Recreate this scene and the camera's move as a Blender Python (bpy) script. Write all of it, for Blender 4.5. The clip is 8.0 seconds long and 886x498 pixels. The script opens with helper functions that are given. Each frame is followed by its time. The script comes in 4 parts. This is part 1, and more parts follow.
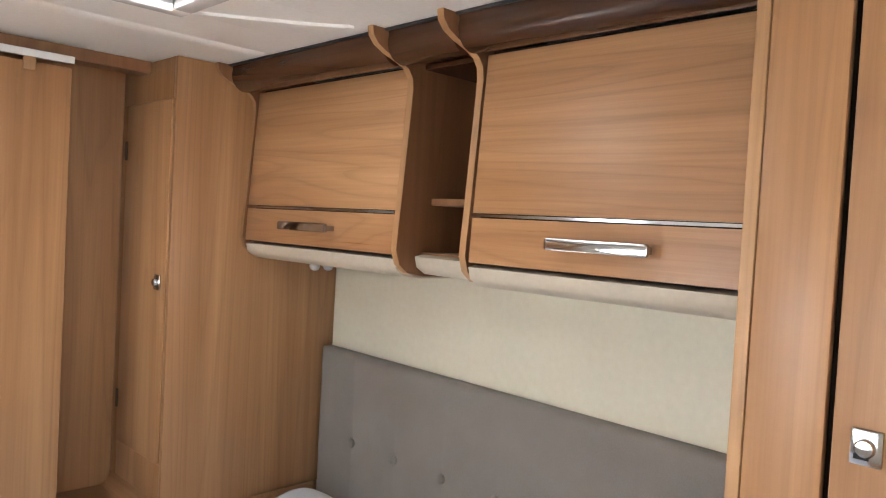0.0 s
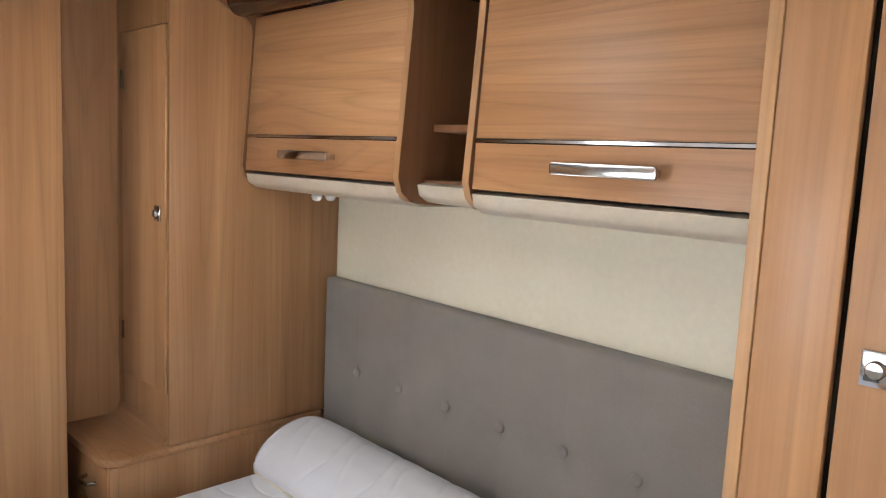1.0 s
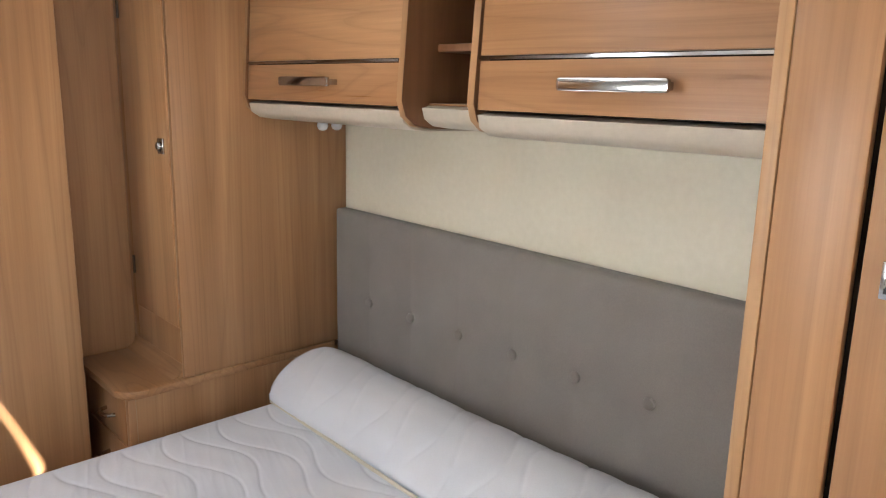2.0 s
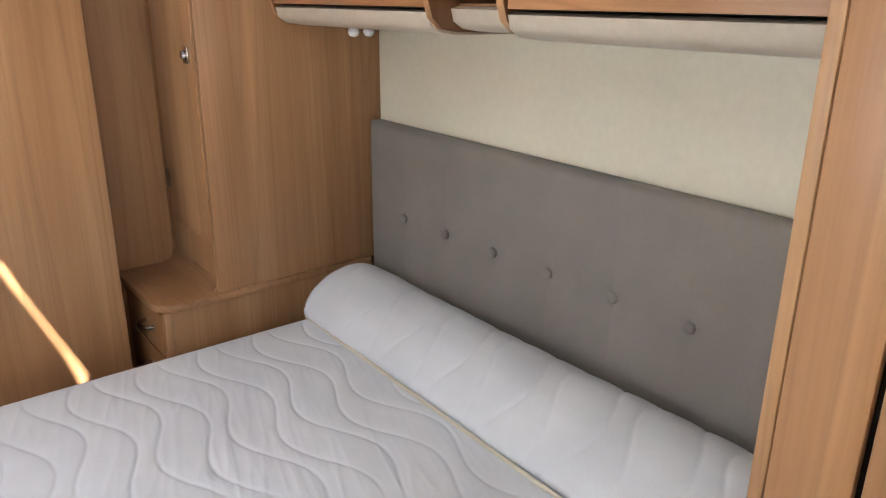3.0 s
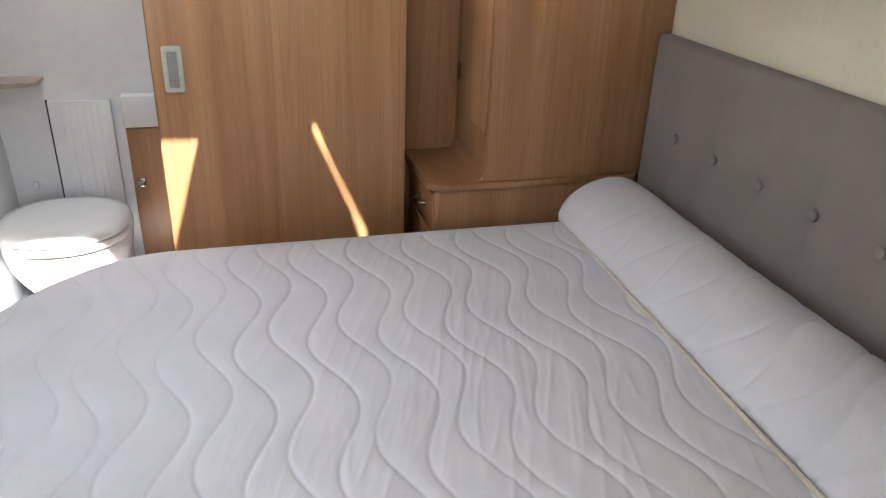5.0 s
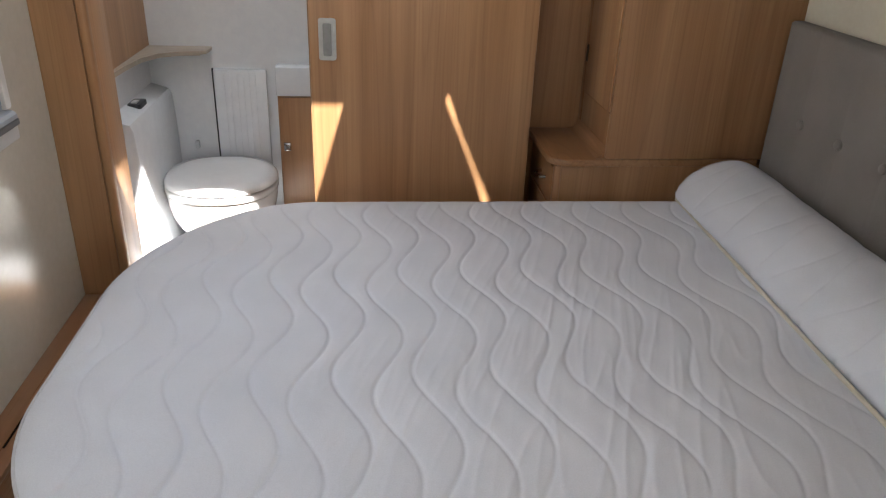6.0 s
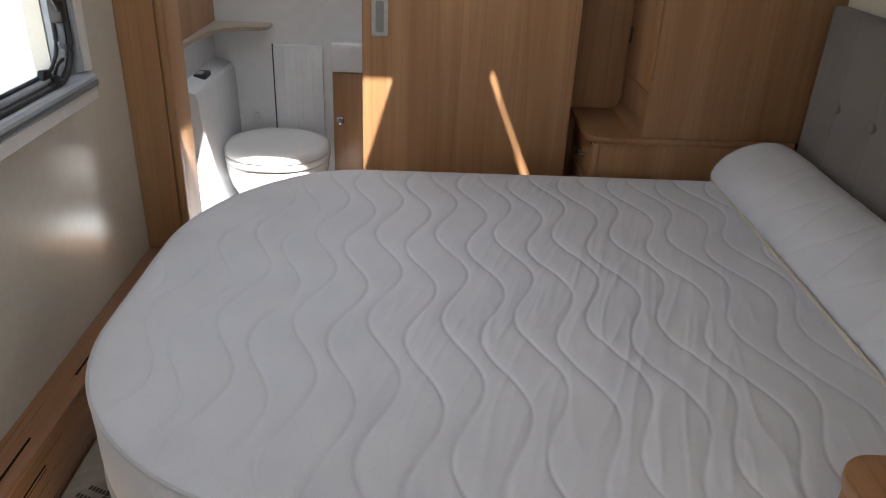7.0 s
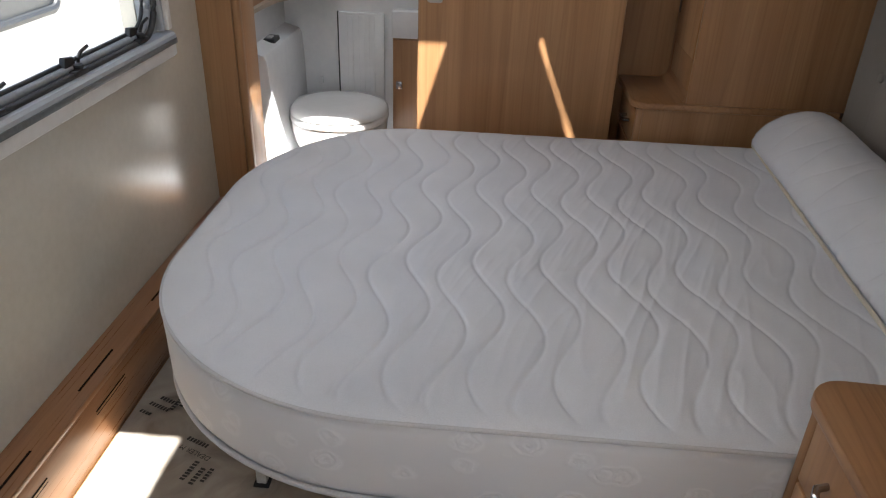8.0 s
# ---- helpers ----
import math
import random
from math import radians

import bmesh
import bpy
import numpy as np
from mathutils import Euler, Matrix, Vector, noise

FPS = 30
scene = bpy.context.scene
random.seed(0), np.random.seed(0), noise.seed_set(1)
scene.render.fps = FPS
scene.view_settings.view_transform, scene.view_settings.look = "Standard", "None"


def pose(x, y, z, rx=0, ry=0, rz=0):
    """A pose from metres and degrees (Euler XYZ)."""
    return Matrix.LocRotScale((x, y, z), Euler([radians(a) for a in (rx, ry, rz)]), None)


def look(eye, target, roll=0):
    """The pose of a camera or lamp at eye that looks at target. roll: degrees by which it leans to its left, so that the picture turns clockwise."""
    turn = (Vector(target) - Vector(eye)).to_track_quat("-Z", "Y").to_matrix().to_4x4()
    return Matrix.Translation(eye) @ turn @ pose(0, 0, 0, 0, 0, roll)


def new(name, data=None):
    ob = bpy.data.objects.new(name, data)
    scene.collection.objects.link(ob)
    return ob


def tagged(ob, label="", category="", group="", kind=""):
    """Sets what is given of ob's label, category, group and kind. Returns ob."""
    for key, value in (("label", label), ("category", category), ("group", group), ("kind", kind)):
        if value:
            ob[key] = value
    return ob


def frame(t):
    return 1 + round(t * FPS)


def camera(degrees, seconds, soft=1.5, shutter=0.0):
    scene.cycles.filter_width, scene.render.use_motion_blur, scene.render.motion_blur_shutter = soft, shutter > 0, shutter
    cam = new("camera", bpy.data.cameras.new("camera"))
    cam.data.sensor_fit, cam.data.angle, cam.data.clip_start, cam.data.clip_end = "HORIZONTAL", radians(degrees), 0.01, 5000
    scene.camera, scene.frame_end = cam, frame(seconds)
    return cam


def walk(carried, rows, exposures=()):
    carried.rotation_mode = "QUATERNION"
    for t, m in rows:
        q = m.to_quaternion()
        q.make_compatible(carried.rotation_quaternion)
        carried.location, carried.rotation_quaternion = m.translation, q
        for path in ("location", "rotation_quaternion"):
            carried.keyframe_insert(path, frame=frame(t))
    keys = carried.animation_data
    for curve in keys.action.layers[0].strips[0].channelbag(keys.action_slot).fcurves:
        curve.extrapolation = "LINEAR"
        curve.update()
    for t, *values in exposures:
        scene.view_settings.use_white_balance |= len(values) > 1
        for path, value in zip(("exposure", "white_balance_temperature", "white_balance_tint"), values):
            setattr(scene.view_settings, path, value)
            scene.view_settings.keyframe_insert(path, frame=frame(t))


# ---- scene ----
cam = camera(62.2, 8.0, soft=1.15)
PATH = [
    (0, (-1.43, -0.577, 1.598), (-0.018, 0.838, 1.531), 3.1),
    (0.5, (-1.413, -0.566, 1.591), (-0.004, 0.845, 1.434), 2.9),
    (1, (-1.406, -0.562, 1.581), (-0.009, 0.848, 1.337), 2.7),
    (1.5, (-1.397, -0.562, 1.569), (-0.01, 0.842, 1.243), 1.7),
    (3, (-1.272, -0.534, 1.541), (-0.078, 0.935, 0.894), 0.5),
    (3.5, (-1.231, -0.539, 1.532), (-0.187, 1.001, 0.799), 1.6),
    (4, (-1.187, -0.552, 1.513), (-0.306, 1.056, 0.714), 2.4),
    (4.5, (-1.192, -0.586, 1.512), (-0.505, 1.096, 0.677), 1.6),
    (5, (-1.244, -0.655, 1.524), (-0.752, 1.084, 0.666), 2.2),
    (6.5, (-1.3, -0.899, 1.472), (-1.188, 0.901, 0.606), 2.2),
    (7, (-1.267, -0.961, 1.477), (-1.208, 0.827, 0.583), 2.6),
    (7.5, (-1.22, -1.046, 1.481), (-1.241, 0.73, 0.56), 2.7),
    (8, (-1.188, -1.125, 1.484), (-1.308, 0.628, 0.528), 2.0),
]
walk(cam, [(t, look(e, g, r)) for t, e, g, r in PATH],
     exposures=[(0, 3.93), (1.5, 3.9), (3.5, 3.7), (4.5, 3.5), (5, 3.42), (6.5, 2.75), (7, 2.6), (8, 2.68)])

# ---- world, sun and window light ----
SUN_FROM = Vector((0.30, -0.50, 1.0)).normalized()
world = bpy.data.worlds.new("sky")
scene.world = world
world.use_nodes = True
wn = world.node_tree
sky = wn.nodes.new("ShaderNodeTexSky")
sky.sky_type, sky.sun_disc = "NISHITA", False
sky.sun_elevation = math.asin(SUN_FROM.z)
sky.sun_rotation = math.atan2(SUN_FROM.x, SUN_FROM.y)
wn.links.new(sky.outputs[0], wn.nodes["Background"].inputs[0])
wn.nodes["Background"].inputs[1].default_value = 0.05


def lamp(name, kind, energy, matrix, colour=(1, 1, 1), size=(1, 1)):
    data = bpy.data.lights.new(name, kind)
    data.energy, data.color = energy, colour
    if kind == "AREA":
        data.shape, data.size, data.size_y = "RECTANGLE", size[0], size[1]
    ob = new(name, data)
    ob.matrix_world = matrix
    return ob


sun = lamp("sun", "SUN", 5.0, look(SUN_FROM * 10, (0, 0, 0)), (1.0, 0.965, 0.91))
sun.data.angle = radians(0.55)
DAY = (0.985, 0.975, 0.965)
# daylight in side window, assumed door-side window, bed roof light; the rest added fill
lamp("window_light_side", "AREA", 0.17, look((-2.17, 0.25, 1.42), (-1.5, 0.42, 0.6)), DAY, (0.95, 0.36))
lamp("window_light_door_side", "AREA", 0.62, look((0.02, -1.45, 1.35), (-2.1, -0.2, 0.8)), DAY, (1.0, 0.55))
# unseen, added to brighten the faces that look towards the front
lamp("fill_light_front", "AREA", 0.62, look((-1.08, -3.215, 1.33), (-1.08, 0, 1.1)), DAY, (1.2, 0.6))
# added lamp below the closed ceiling, brightening the washroom
lamp("fill_light_washroom", "AREA", 0.44, look((-1.75, 1.85, 1.995), (-1.75, 1.85, 0)), (0.86, 0.94, 1.0), (0.4, 0.3))
# added fill in the unseen vent's opening
lamp("fill_light_vent", "AREA", 0.28, look((-1.34, 0.73, 2.05), (-1.34, 0.73, 0)), DAY, (0.56, 0.3))
lamp("roof_light_bed", "AREA", 0.07, look((-0.875, 0.6, 2.0), (-0.875, 0.6, 0)), DAY, (0.16, 0.5))

# ---- materials ----


def material(name, colour, rough=0.5, metal=0.0, spec=0.5):
    m = bpy.data.materials.new(name)
    m.use_nodes = True
    b = m.node_tree.nodes["Principled BSDF"]
    b.inputs["Base Color"].default_value = (*colour, 1)
    b.inputs["Roughness"].default_value = rough
    b.inputs["Metallic"].default_value = metal
    b.inputs["Specular IOR Level"].default_value = spec
    return m


def node(m, kind, **inputs):
    n = m.node_tree.nodes.new(kind)
    for key, value in inputs.items():
        n.inputs[key.replace("_", " ")].default_value = value
    return n


def link(m, a, b):
    m.node_tree.links.new(a, b)


def coords(m, scale, turn=(0, 0, 0)):
    tc = node(m, "ShaderNodeTexCoord")
    mp = node(m, "ShaderNodeMapping")
    mp.inputs["Scale"].default_value = scale
    mp.inputs["Rotation"].default_value = [radians(a) for a in turn]
    link(m, tc.outputs["Object"], mp.inputs["Vector"])
    return mp.outputs[0]


def ramp(m, source, stops):
    r = node(m, "ShaderNodeValToRGB")
    el = r.color_ramp.elements
    while len(el) < len(stops):
        el.new(0.5)
    for e, (p, c) in zip(el, stops):
        e.position, e.color = p, (*c, 1)
    link(m, source, r.inputs[0])
    return r.outputs[0]


def mix(m, kind, fac, a, b):
    n = m.node_tree.nodes.new("ShaderNodeMix")
    n.data_type, n.blend_type = "RGBA", kind
    for sock, v in ((n.inputs[0], fac), (n.inputs[6], a), (n.inputs[7], b)):
        if hasattr(v, "links"):
            link(m, v, sock)
        else:
            sock.default_value = v if isinstance(v, (int, float)) else (*v, 1)
    return n.outputs[2]


def bump(m, height, strength, distance):
    b = node(m, "ShaderNodeBump", Strength=strength, Distance=distance)
    link(m, height, b.inputs["Height"])
    link(m, b.outputs[0], m.node_tree.nodes["Principled BSDF"].inputs["Normal"])


def wood(name, grain, tone=1.0, rough=0.33, warm=1.0, figure=1.0):
    """Straight-grained foil-faced board; grain: the axis that the fibres follow."""
    m = material(name, (0.4, 0.22, 0.1), rough)
    k = {"x": (0.05, 1, 1), "y": (1, 0.05, 1), "z": (1, 1, 0.05)}[grain]
    turn = {"x": (45, 0, 0), "y": (0, 45, 0), "z": (0, 0, 45)}[grain]
    info = node(m, "ShaderNodeObjectInfo")
    tc = node(m, "ShaderNodeTexCoord")
    shift = node(m, "ShaderNodeVectorMath")
    shift.operation = "MULTIPLY_ADD"
    link(m, info.outputs["Random"], shift.inputs[0])
    shift.inputs[1].default_value = (3.7, 2.9, 5.3)
    link(m, tc.outputs["Object"], shift.inputs[2])

    def stretched(s, along=1.0):
        rot = node(m, "ShaderNodeMapping")
        rot.inputs["Rotation"].default_value = [radians(a) for a in turn]
        link(m, shift.outputs[0], rot.inputs[0])
        mp = node(m, "ShaderNodeMapping")
        mp.inputs["Scale"].default_value = [s * (a if a == 1 else a * along) for a in k]
        link(m, rot.outputs[0], mp.inputs[0])
        return mp.outputs[0]

    wide = node(m, "ShaderNodeTexNoise", Scale=1.0, Detail=3.0, Roughness=0.5, Distortion=0.4)
    link(m, stretched(8.0 if grain == "y" else 11.0, 1.2 if grain == "y" else 0.9), wide.inputs["Vector"])
    rings = node(m, "ShaderNodeTexNoise", Scale=1.0, Detail=1.5, Roughness=0.4, Distortion=0.3)
    link(m, stretched(7.0, 0.9 if grain != "y" else 1.7), rings.inputs["Vector"])
    mul = node(m, "ShaderNodeMath")
    mul.operation = "MULTIPLY"
    link(m, rings.outputs[0], mul.inputs[0])
    mul.inputs[1].default_value = 15.0
    saw = node(m, "ShaderNodeMath")
    saw.operation = "FRACT"
    link(m, mul.outputs[0], saw.inputs[0])
    fibre = node(m, "ShaderNodeTexNoise", Scale=1.0, Detail=4.0, Roughness=0.65)
    link(m, stretched(150.0, 0.35), fibre.inputs["Vector"])
    c = tuple
    lo = c(v * tone for v in (0.30, 0.150 * (2 - warm), 0.064 * (2 - warm)))
    mid = c(v * tone for v in (0.355, 0.187 * (2 - warm), 0.087 * (2 - warm)))
    hi = c(v * tone for v in (0.42, 0.237 * (2 - warm), 0.115 * (2 - warm)))
    base = ramp(m, wide.outputs[0], ((0.32, lo), (0.5, mid), (0.68, hi)))
    lines = ramp(m, saw.outputs[0], ((0.0, (0.72, 0.68, 0.64)), (0.16, (0.95, 0.94, 0.93)), (0.8, (1.04, 1.04, 1.04)), (1.0, (0.84, 0.82, 0.8))))
    fine = ramp(m, fibre.outputs[0], ((0.32, (0.68, 0.65, 0.62)), (0.6, (1.1, 1.1, 1.1))))
    col = mix(m, "MULTIPLY", (0.6 if grain == "y" else 0.46) * figure, base, lines)
    col = mix(m, "MULTIPLY", 0.36 if grain == "y" else 0.28, col, fine)
    b = m.node_tree.nodes["Principled BSDF"]
    link(m, col, b.inputs["Base Color"])
    rr = node(m, "ShaderNodeMapRange")
    rr.inputs["To Min"].default_value, rr.inputs["To Max"].default_value = rough - 0.05, rough + 0.12
    link(m, fibre.outputs[0], rr.inputs["Value"])
    link(m, rr.outputs[0], b.inputs["Roughness"])
    bump(m, fibre.outputs[0], 0.12, 0.0008)
    return m


def speckled(name, a, b, scale, rough, strength=0.15, distance=0.001, detail=4.0, stretch=(1, 1, 1), metal=0.0, spec=0.5):
    """A surface with two tones of noise and fine relief."""
    m = material(name, a, rough, metal, spec)
    n = node(m, "ShaderNodeTexNoise", Scale=scale, Detail=detail, Roughness=0.6)
    link(m, coords(m, stretch), n.inputs["Vector"])
    big = node(m, "ShaderNodeTexNoise", Scale=2.3, Detail=2.0)
    link(m, coords(m, (1, 1, 1)), big.inputs["Vector"])
    col = ramp(m, n.outputs[0], ((0.3, a), (0.7, b)))
    col = mix(m, "MULTIPLY", 1.0, col, ramp(m, big.outputs[0], ((0.3, (0.93, 0.93, 0.93)), (0.7, (1.03, 1.03, 1.03)))))
    link(m, col, m.node_tree.nodes["Principled BSDF"].inputs["Base Color"])
    bump(m, n.outputs[0], strength, distance)
    return m


def fabric(name, a, b, thread, rough=0.9, relief=0.3):
    """Woven cloth: crossing threads and a soft large-scale unevenness."""
    m = material(name, a, rough, spec=0.15)
    v = coords(m, (1, 1, 1))
    w1 = node(m, "ShaderNodeTexNoise", Scale=thread, Detail=2.0, Roughness=0.7)
    link(m, v, w1.inputs["Vector"])
    weave = ramp(m, w1.outputs[0], ((0.25, (0.6, 0.6, 0.6)), (0.75, (1.0, 1.0, 1.0))))
    big = node(m, "ShaderNodeTexNoise", Scale=6.0, Detail=5.0)
    link(m, v, big.inputs["Vector"])
    col = ramp(m, big.outputs[0], ((0.3, a), (0.7, b)))
    col = mix(m, "MULTIPLY", 0.4, col, weave)
    bs = m.node_tree.nodes["Principled BSDF"]
    link(m, col, bs.inputs["Base Color"])
    bs.inputs["Sheen Weight"].default_value = 0.15
    bump(m, weave, relief, 0.0006)
    return m


WOOD_V = wood("oak_board_vertical", "z")
WOOD_DOOR = wood("oak_door_vertical", "z", 1.08, 0.36)
WOOD_H = wood("oak_board_horizontal", "y", 1.12, 0.33)
WOOD_H2 = wood("oak_board_horizontal_warm", "y", 1.02, 0.27, 1.03)
WOOD_TOP = wood("oak_shelf_top", "y", 0.95, 0.33)
WOOD_DARK = wood("brown_cornice", "y", 0.17, 0.2, 1.25)
# oak with shade put into its colour, for niche, dividers and header
WOOD_SHADE = wood("oak_shaded", "z", 0.6, 0.4, 1.12)
WOOD_HINGE = wood("brown_hinge_cap", "z", 0.14, 0.4)
WOOD_DUCT = wood("reddish_duct_board", "y", 0.85, 0.26, 1.08, 0.4)
WOOD_EDGE = wood("oak_edging", "z", 1.02, 0.4, 0.97)
HEAD_WALL = speckled("cream_wallboard", (0.66, 0.62, 0.50), (0.70, 0.66, 0.54), 60, 0.45, 0.1, 0.0006)
WALL_GLOSS = speckled("cream_gloss_wallboard", (0.60, 0.57, 0.49), (0.64, 0.61, 0.53), 45, 0.2, 0.04, 0.0006)
CEILING = speckled("white_ceiling_board", (0.74, 0.73, 0.71), (0.79, 0.78, 0.76), 90, 0.55, 0.15, 0.0008)
PLASTIC = speckled("white_moulded_plastic", (0.72, 0.74, 0.77), (0.77, 0.79, 0.81), 30, 0.22, 0.03, 0.0004)
CERAMIC = speckled("white_glossy_plastic", (0.78, 0.79, 0.8), (0.82, 0.83, 0.84), 20, 0.12, 0.02, 0.0003)
CREAM = speckled("cream_moulding", (0.50, 0.44, 0.355), (0.55, 0.485, 0.395), 60, 0.3, 0.05, 0.0005)
GREY_CLOTH = fabric("grey_woven_cloth", (0.218, 0.196, 0.176), (0.25, 0.226, 0.204), 420, 0.85, 0.4)
TICKING = fabric("white_mattress_ticking", (0.67, 0.69, 0.73), (0.73, 0.75, 0.79), 500, 0.85, 0.2)
PIPING = fabric("white_piping", (0.56, 0.56, 0.58), (0.62, 0.62, 0.64), 300)
PIPING_Y = fabric("cream_piping", (0.62, 0.57, 0.45), (0.68, 0.63, 0.52), 300)
CHROME = speckled("polished_chrome", (0.46, 0.46, 0.47), (0.54, 0.54, 0.55), 40, 0.14, 0.02, 0.0002, metal=1.0)
ALU = speckled("anodised_aluminium", (0.5, 0.51, 0.53), (0.6, 0.61, 0.63), 200, 0.3, 0.04, 0.0002, stretch=(1, 0.1, 1), metal=1.0)
GREY_FRAME = speckled("grey_window_frame", (0.22, 0.24, 0.27), (0.3, 0.32, 0.35), 80, 0.35, 0.05, 0.0003)
BLACK = speckled("black_plastic", (0.012, 0.012, 0.013), (0.02, 0.02, 0.021), 80, 0.4, 0.08, 0.0003)
DARK_GAP = speckled("dark_joint", (0.012, 0.008, 0.006), (0.016, 0.011, 0.008), 50, 1.0, spec=0.1)
GREY_PLATE = speckled("pale_grey_plate", (0.42, 0.42, 0.4), (0.5, 0.5, 0.48), 60, 0.35, 0.05, 0.0003)
GREY_DEEP = speckled("grey_recess", (0.2, 0.2, 0.19), (0.25, 0.25, 0.24), 60, 0.4, 0.05, 0.0003)
SHELF = speckled("beige_shelf_laminate", (0.36, 0.30, 0.24), (0.42, 0.35, 0.28), 40, 0.4, 0.05, 0.0004)
RAIL_GREY = speckled("blue_grey_rail", (0.36, 0.39, 0.43), (0.42, 0.45, 0.49), 120, 0.32, 0.04, 0.0003, stretch=(1, 0.1, 1))
RAIL_DARK = speckled("dark_grey_rail_edge", (0.10, 0.115, 0.12), (0.14, 0.155, 0.16), 120, 0.35, 0.04, 0.0003)
SILL = speckled("pale_sill_moulding", (0.66, 0.65, 0.62), (0.71, 0.70, 0.67), 50, 0.3, 0.04, 0.0004)
PAVING = speckled("pale_paving", (0.42, 0.4, 0.37), (0.52, 0.5, 0.46), 30, 0.9, 0.4, 0.004)
BODY_WHITE = speckled("white_vehicle_paint", (0.75, 0.76, 0.77), (0.8, 0.8, 0.81), 20, 0.2, 0.02, 0.0004)
TINTED = speckled("tinted_window", (0.05, 0.055, 0.06), (0.08, 0.085, 0.09), 6, 0.25, 0.02, 0.0004, spec=0.15)
INK = speckled("dark_print", (0.03, 0.028, 0.025), (0.06, 0.055, 0.05), 90, 0.6)
RUBBER = speckled("dark_rubber_seal", (0.02, 0.022, 0.026), (0.035, 0.038, 0.042), 70, 0.5)


def damask():
    """White ticking with scattered embossed flowers."""
    m = material("white_damask_ticking", (0.66, 0.67, 0.7), 0.6, spec=0.3)
    co = coords(m, (1, 1, 1.3))
    v = node(m, "ShaderNodeTexVoronoi", Scale=11.0)
    n = node(m, "ShaderNodeTexNoise", Scale=38.0, Detail=2.0)
    link(m, co, v.inputs["Vector"])
    link(m, co, n.inputs["Vector"])
    add = node(m, "ShaderNodeMath")
    add.operation = "MULTIPLY_ADD"
    link(m, v.outputs["Distance"], add.inputs[0])
    add.inputs[1].default_value = 3.2
    link(m, n.outputs[0], add.inputs[2])
    petals = node(m, "ShaderNodeMath")
    petals.operation = "PINGPONG"
    link(m, add.outputs[0], petals.inputs[0])
    petals.inputs[1].default_value = 0.3
    near = ramp(m, v.outputs["Distance"], ((0.22, (1, 1, 1)), (0.4, (0, 0, 0))))
    flower = mix(m, "MULTIPLY", 1.0, petals.outputs[0], near)
    r = ramp(m, flower, ((0.0, (0.66, 0.67, 0.70)), (0.15, (0.71, 0.72, 0.75)), (0.3, (0.68, 0.69, 0.72))))
    link(m, r, m.node_tree.nodes["Principled BSDF"].inputs["Base Color"])
    bump(m, flower, 0.6, 0.009)
    return m


DAMASK = damask()


def film():
    m = material("brown_protective_film", (0.3, 0.26, 0.21), 0.3)
    n = node(m, "ShaderNodeTexNoise", Scale=9.0, Detail=6.0, Distortion=1.2)
    link(m, coords(m, (1, 1, 1)), n.inputs["Vector"])
    r = ramp(m, n.outputs[0], ((0.25, (0.2, 0.175, 0.145)), (0.5, (0.32, 0.29, 0.25)), (0.75, (0.42, 0.39, 0.35))))
    b = m.node_tree.nodes["Principled BSDF"]
    link(m, r, b.inputs["Base Color"])
    bump(m, n.outputs[0], 0.5, 0.01)
    return m


FILM = film()
VINYL = wood("oak_vinyl_floor", "y", 0.7, 0.4)
GLASS = material("clear_acrylic", (0.95, 0.97, 0.98), 0.02)
GLASS.node_tree.nodes["Principled BSDF"].inputs["Transmission Weight"].default_value = 1.0
GLASS.node_tree.nodes["Principled BSDF"].inputs["IOR"].default_value = 1.1

# ---- building helpers ----
Z = Vector((0, 0, 1))


def box(bm, x0, x1, y0, y1, z0, z1, bevel=0.0, seg=2):
    verts = bmesh.ops.create_cube(bm, size=1)["verts"]
    for v in verts:
        v.co = Vector(((x0 + x1) / 2 + v.co.x * (x1 - x0), (y0 + y1) / 2 + v.co.y * (y1 - y0), (z0 + z1) / 2 + v.co.z * (z1 - z0)))
    if bevel:
        edges = list({e for v in verts for e in v.link_edges})
        bmesh.ops.bevel(bm, geom=edges, offset=bevel, segments=seg, profile=0.5, affect="EDGES")
    return bm


def boxed(x0, x1, y0, y1, z0, z1, bevel=0.0, seg=2):
    return box(bmesh.new(), min(x0, x1), max(x0, x1), min(y0, y1), max(y0, y1), min(z0, z1), max(z0, z1), bevel, seg)


def prism(outline, a, b, axis, bevel=0.0):
    """A plan outline drawn out from a to b along an axis; the outline gives the two other coordinates in order."""
    bm = bmesh.new()

    def at(p, h):
        return {"x": (h, p[0], p[1]), "y": (p[0], h, p[1]), "z": (p[0], p[1], h)}[axis]
    lo = [bm.verts.new(at(p, a)) for p in outline]
    hi = [bm.verts.new(at(p, b)) for p in outline]
    n = len(outline)
    bm.faces.new(lo)
    bm.faces.new(hi[::-1])
    for i in range(n):
        bm.faces.new((lo[i], hi[i], hi[(i + 1) % n], lo[(i + 1) % n]))
    bmesh.ops.recalc_face_normals(bm, faces=bm.faces)
    if bevel:
        caps = [e for e in bm.edges if (e.verts[0] in lo) == (e.verts[1] in lo)]
        bmesh.ops.bevel(bm, geom=caps, offset=bevel, segments=2, profile=0.5, affect="EDGES")
    return bm


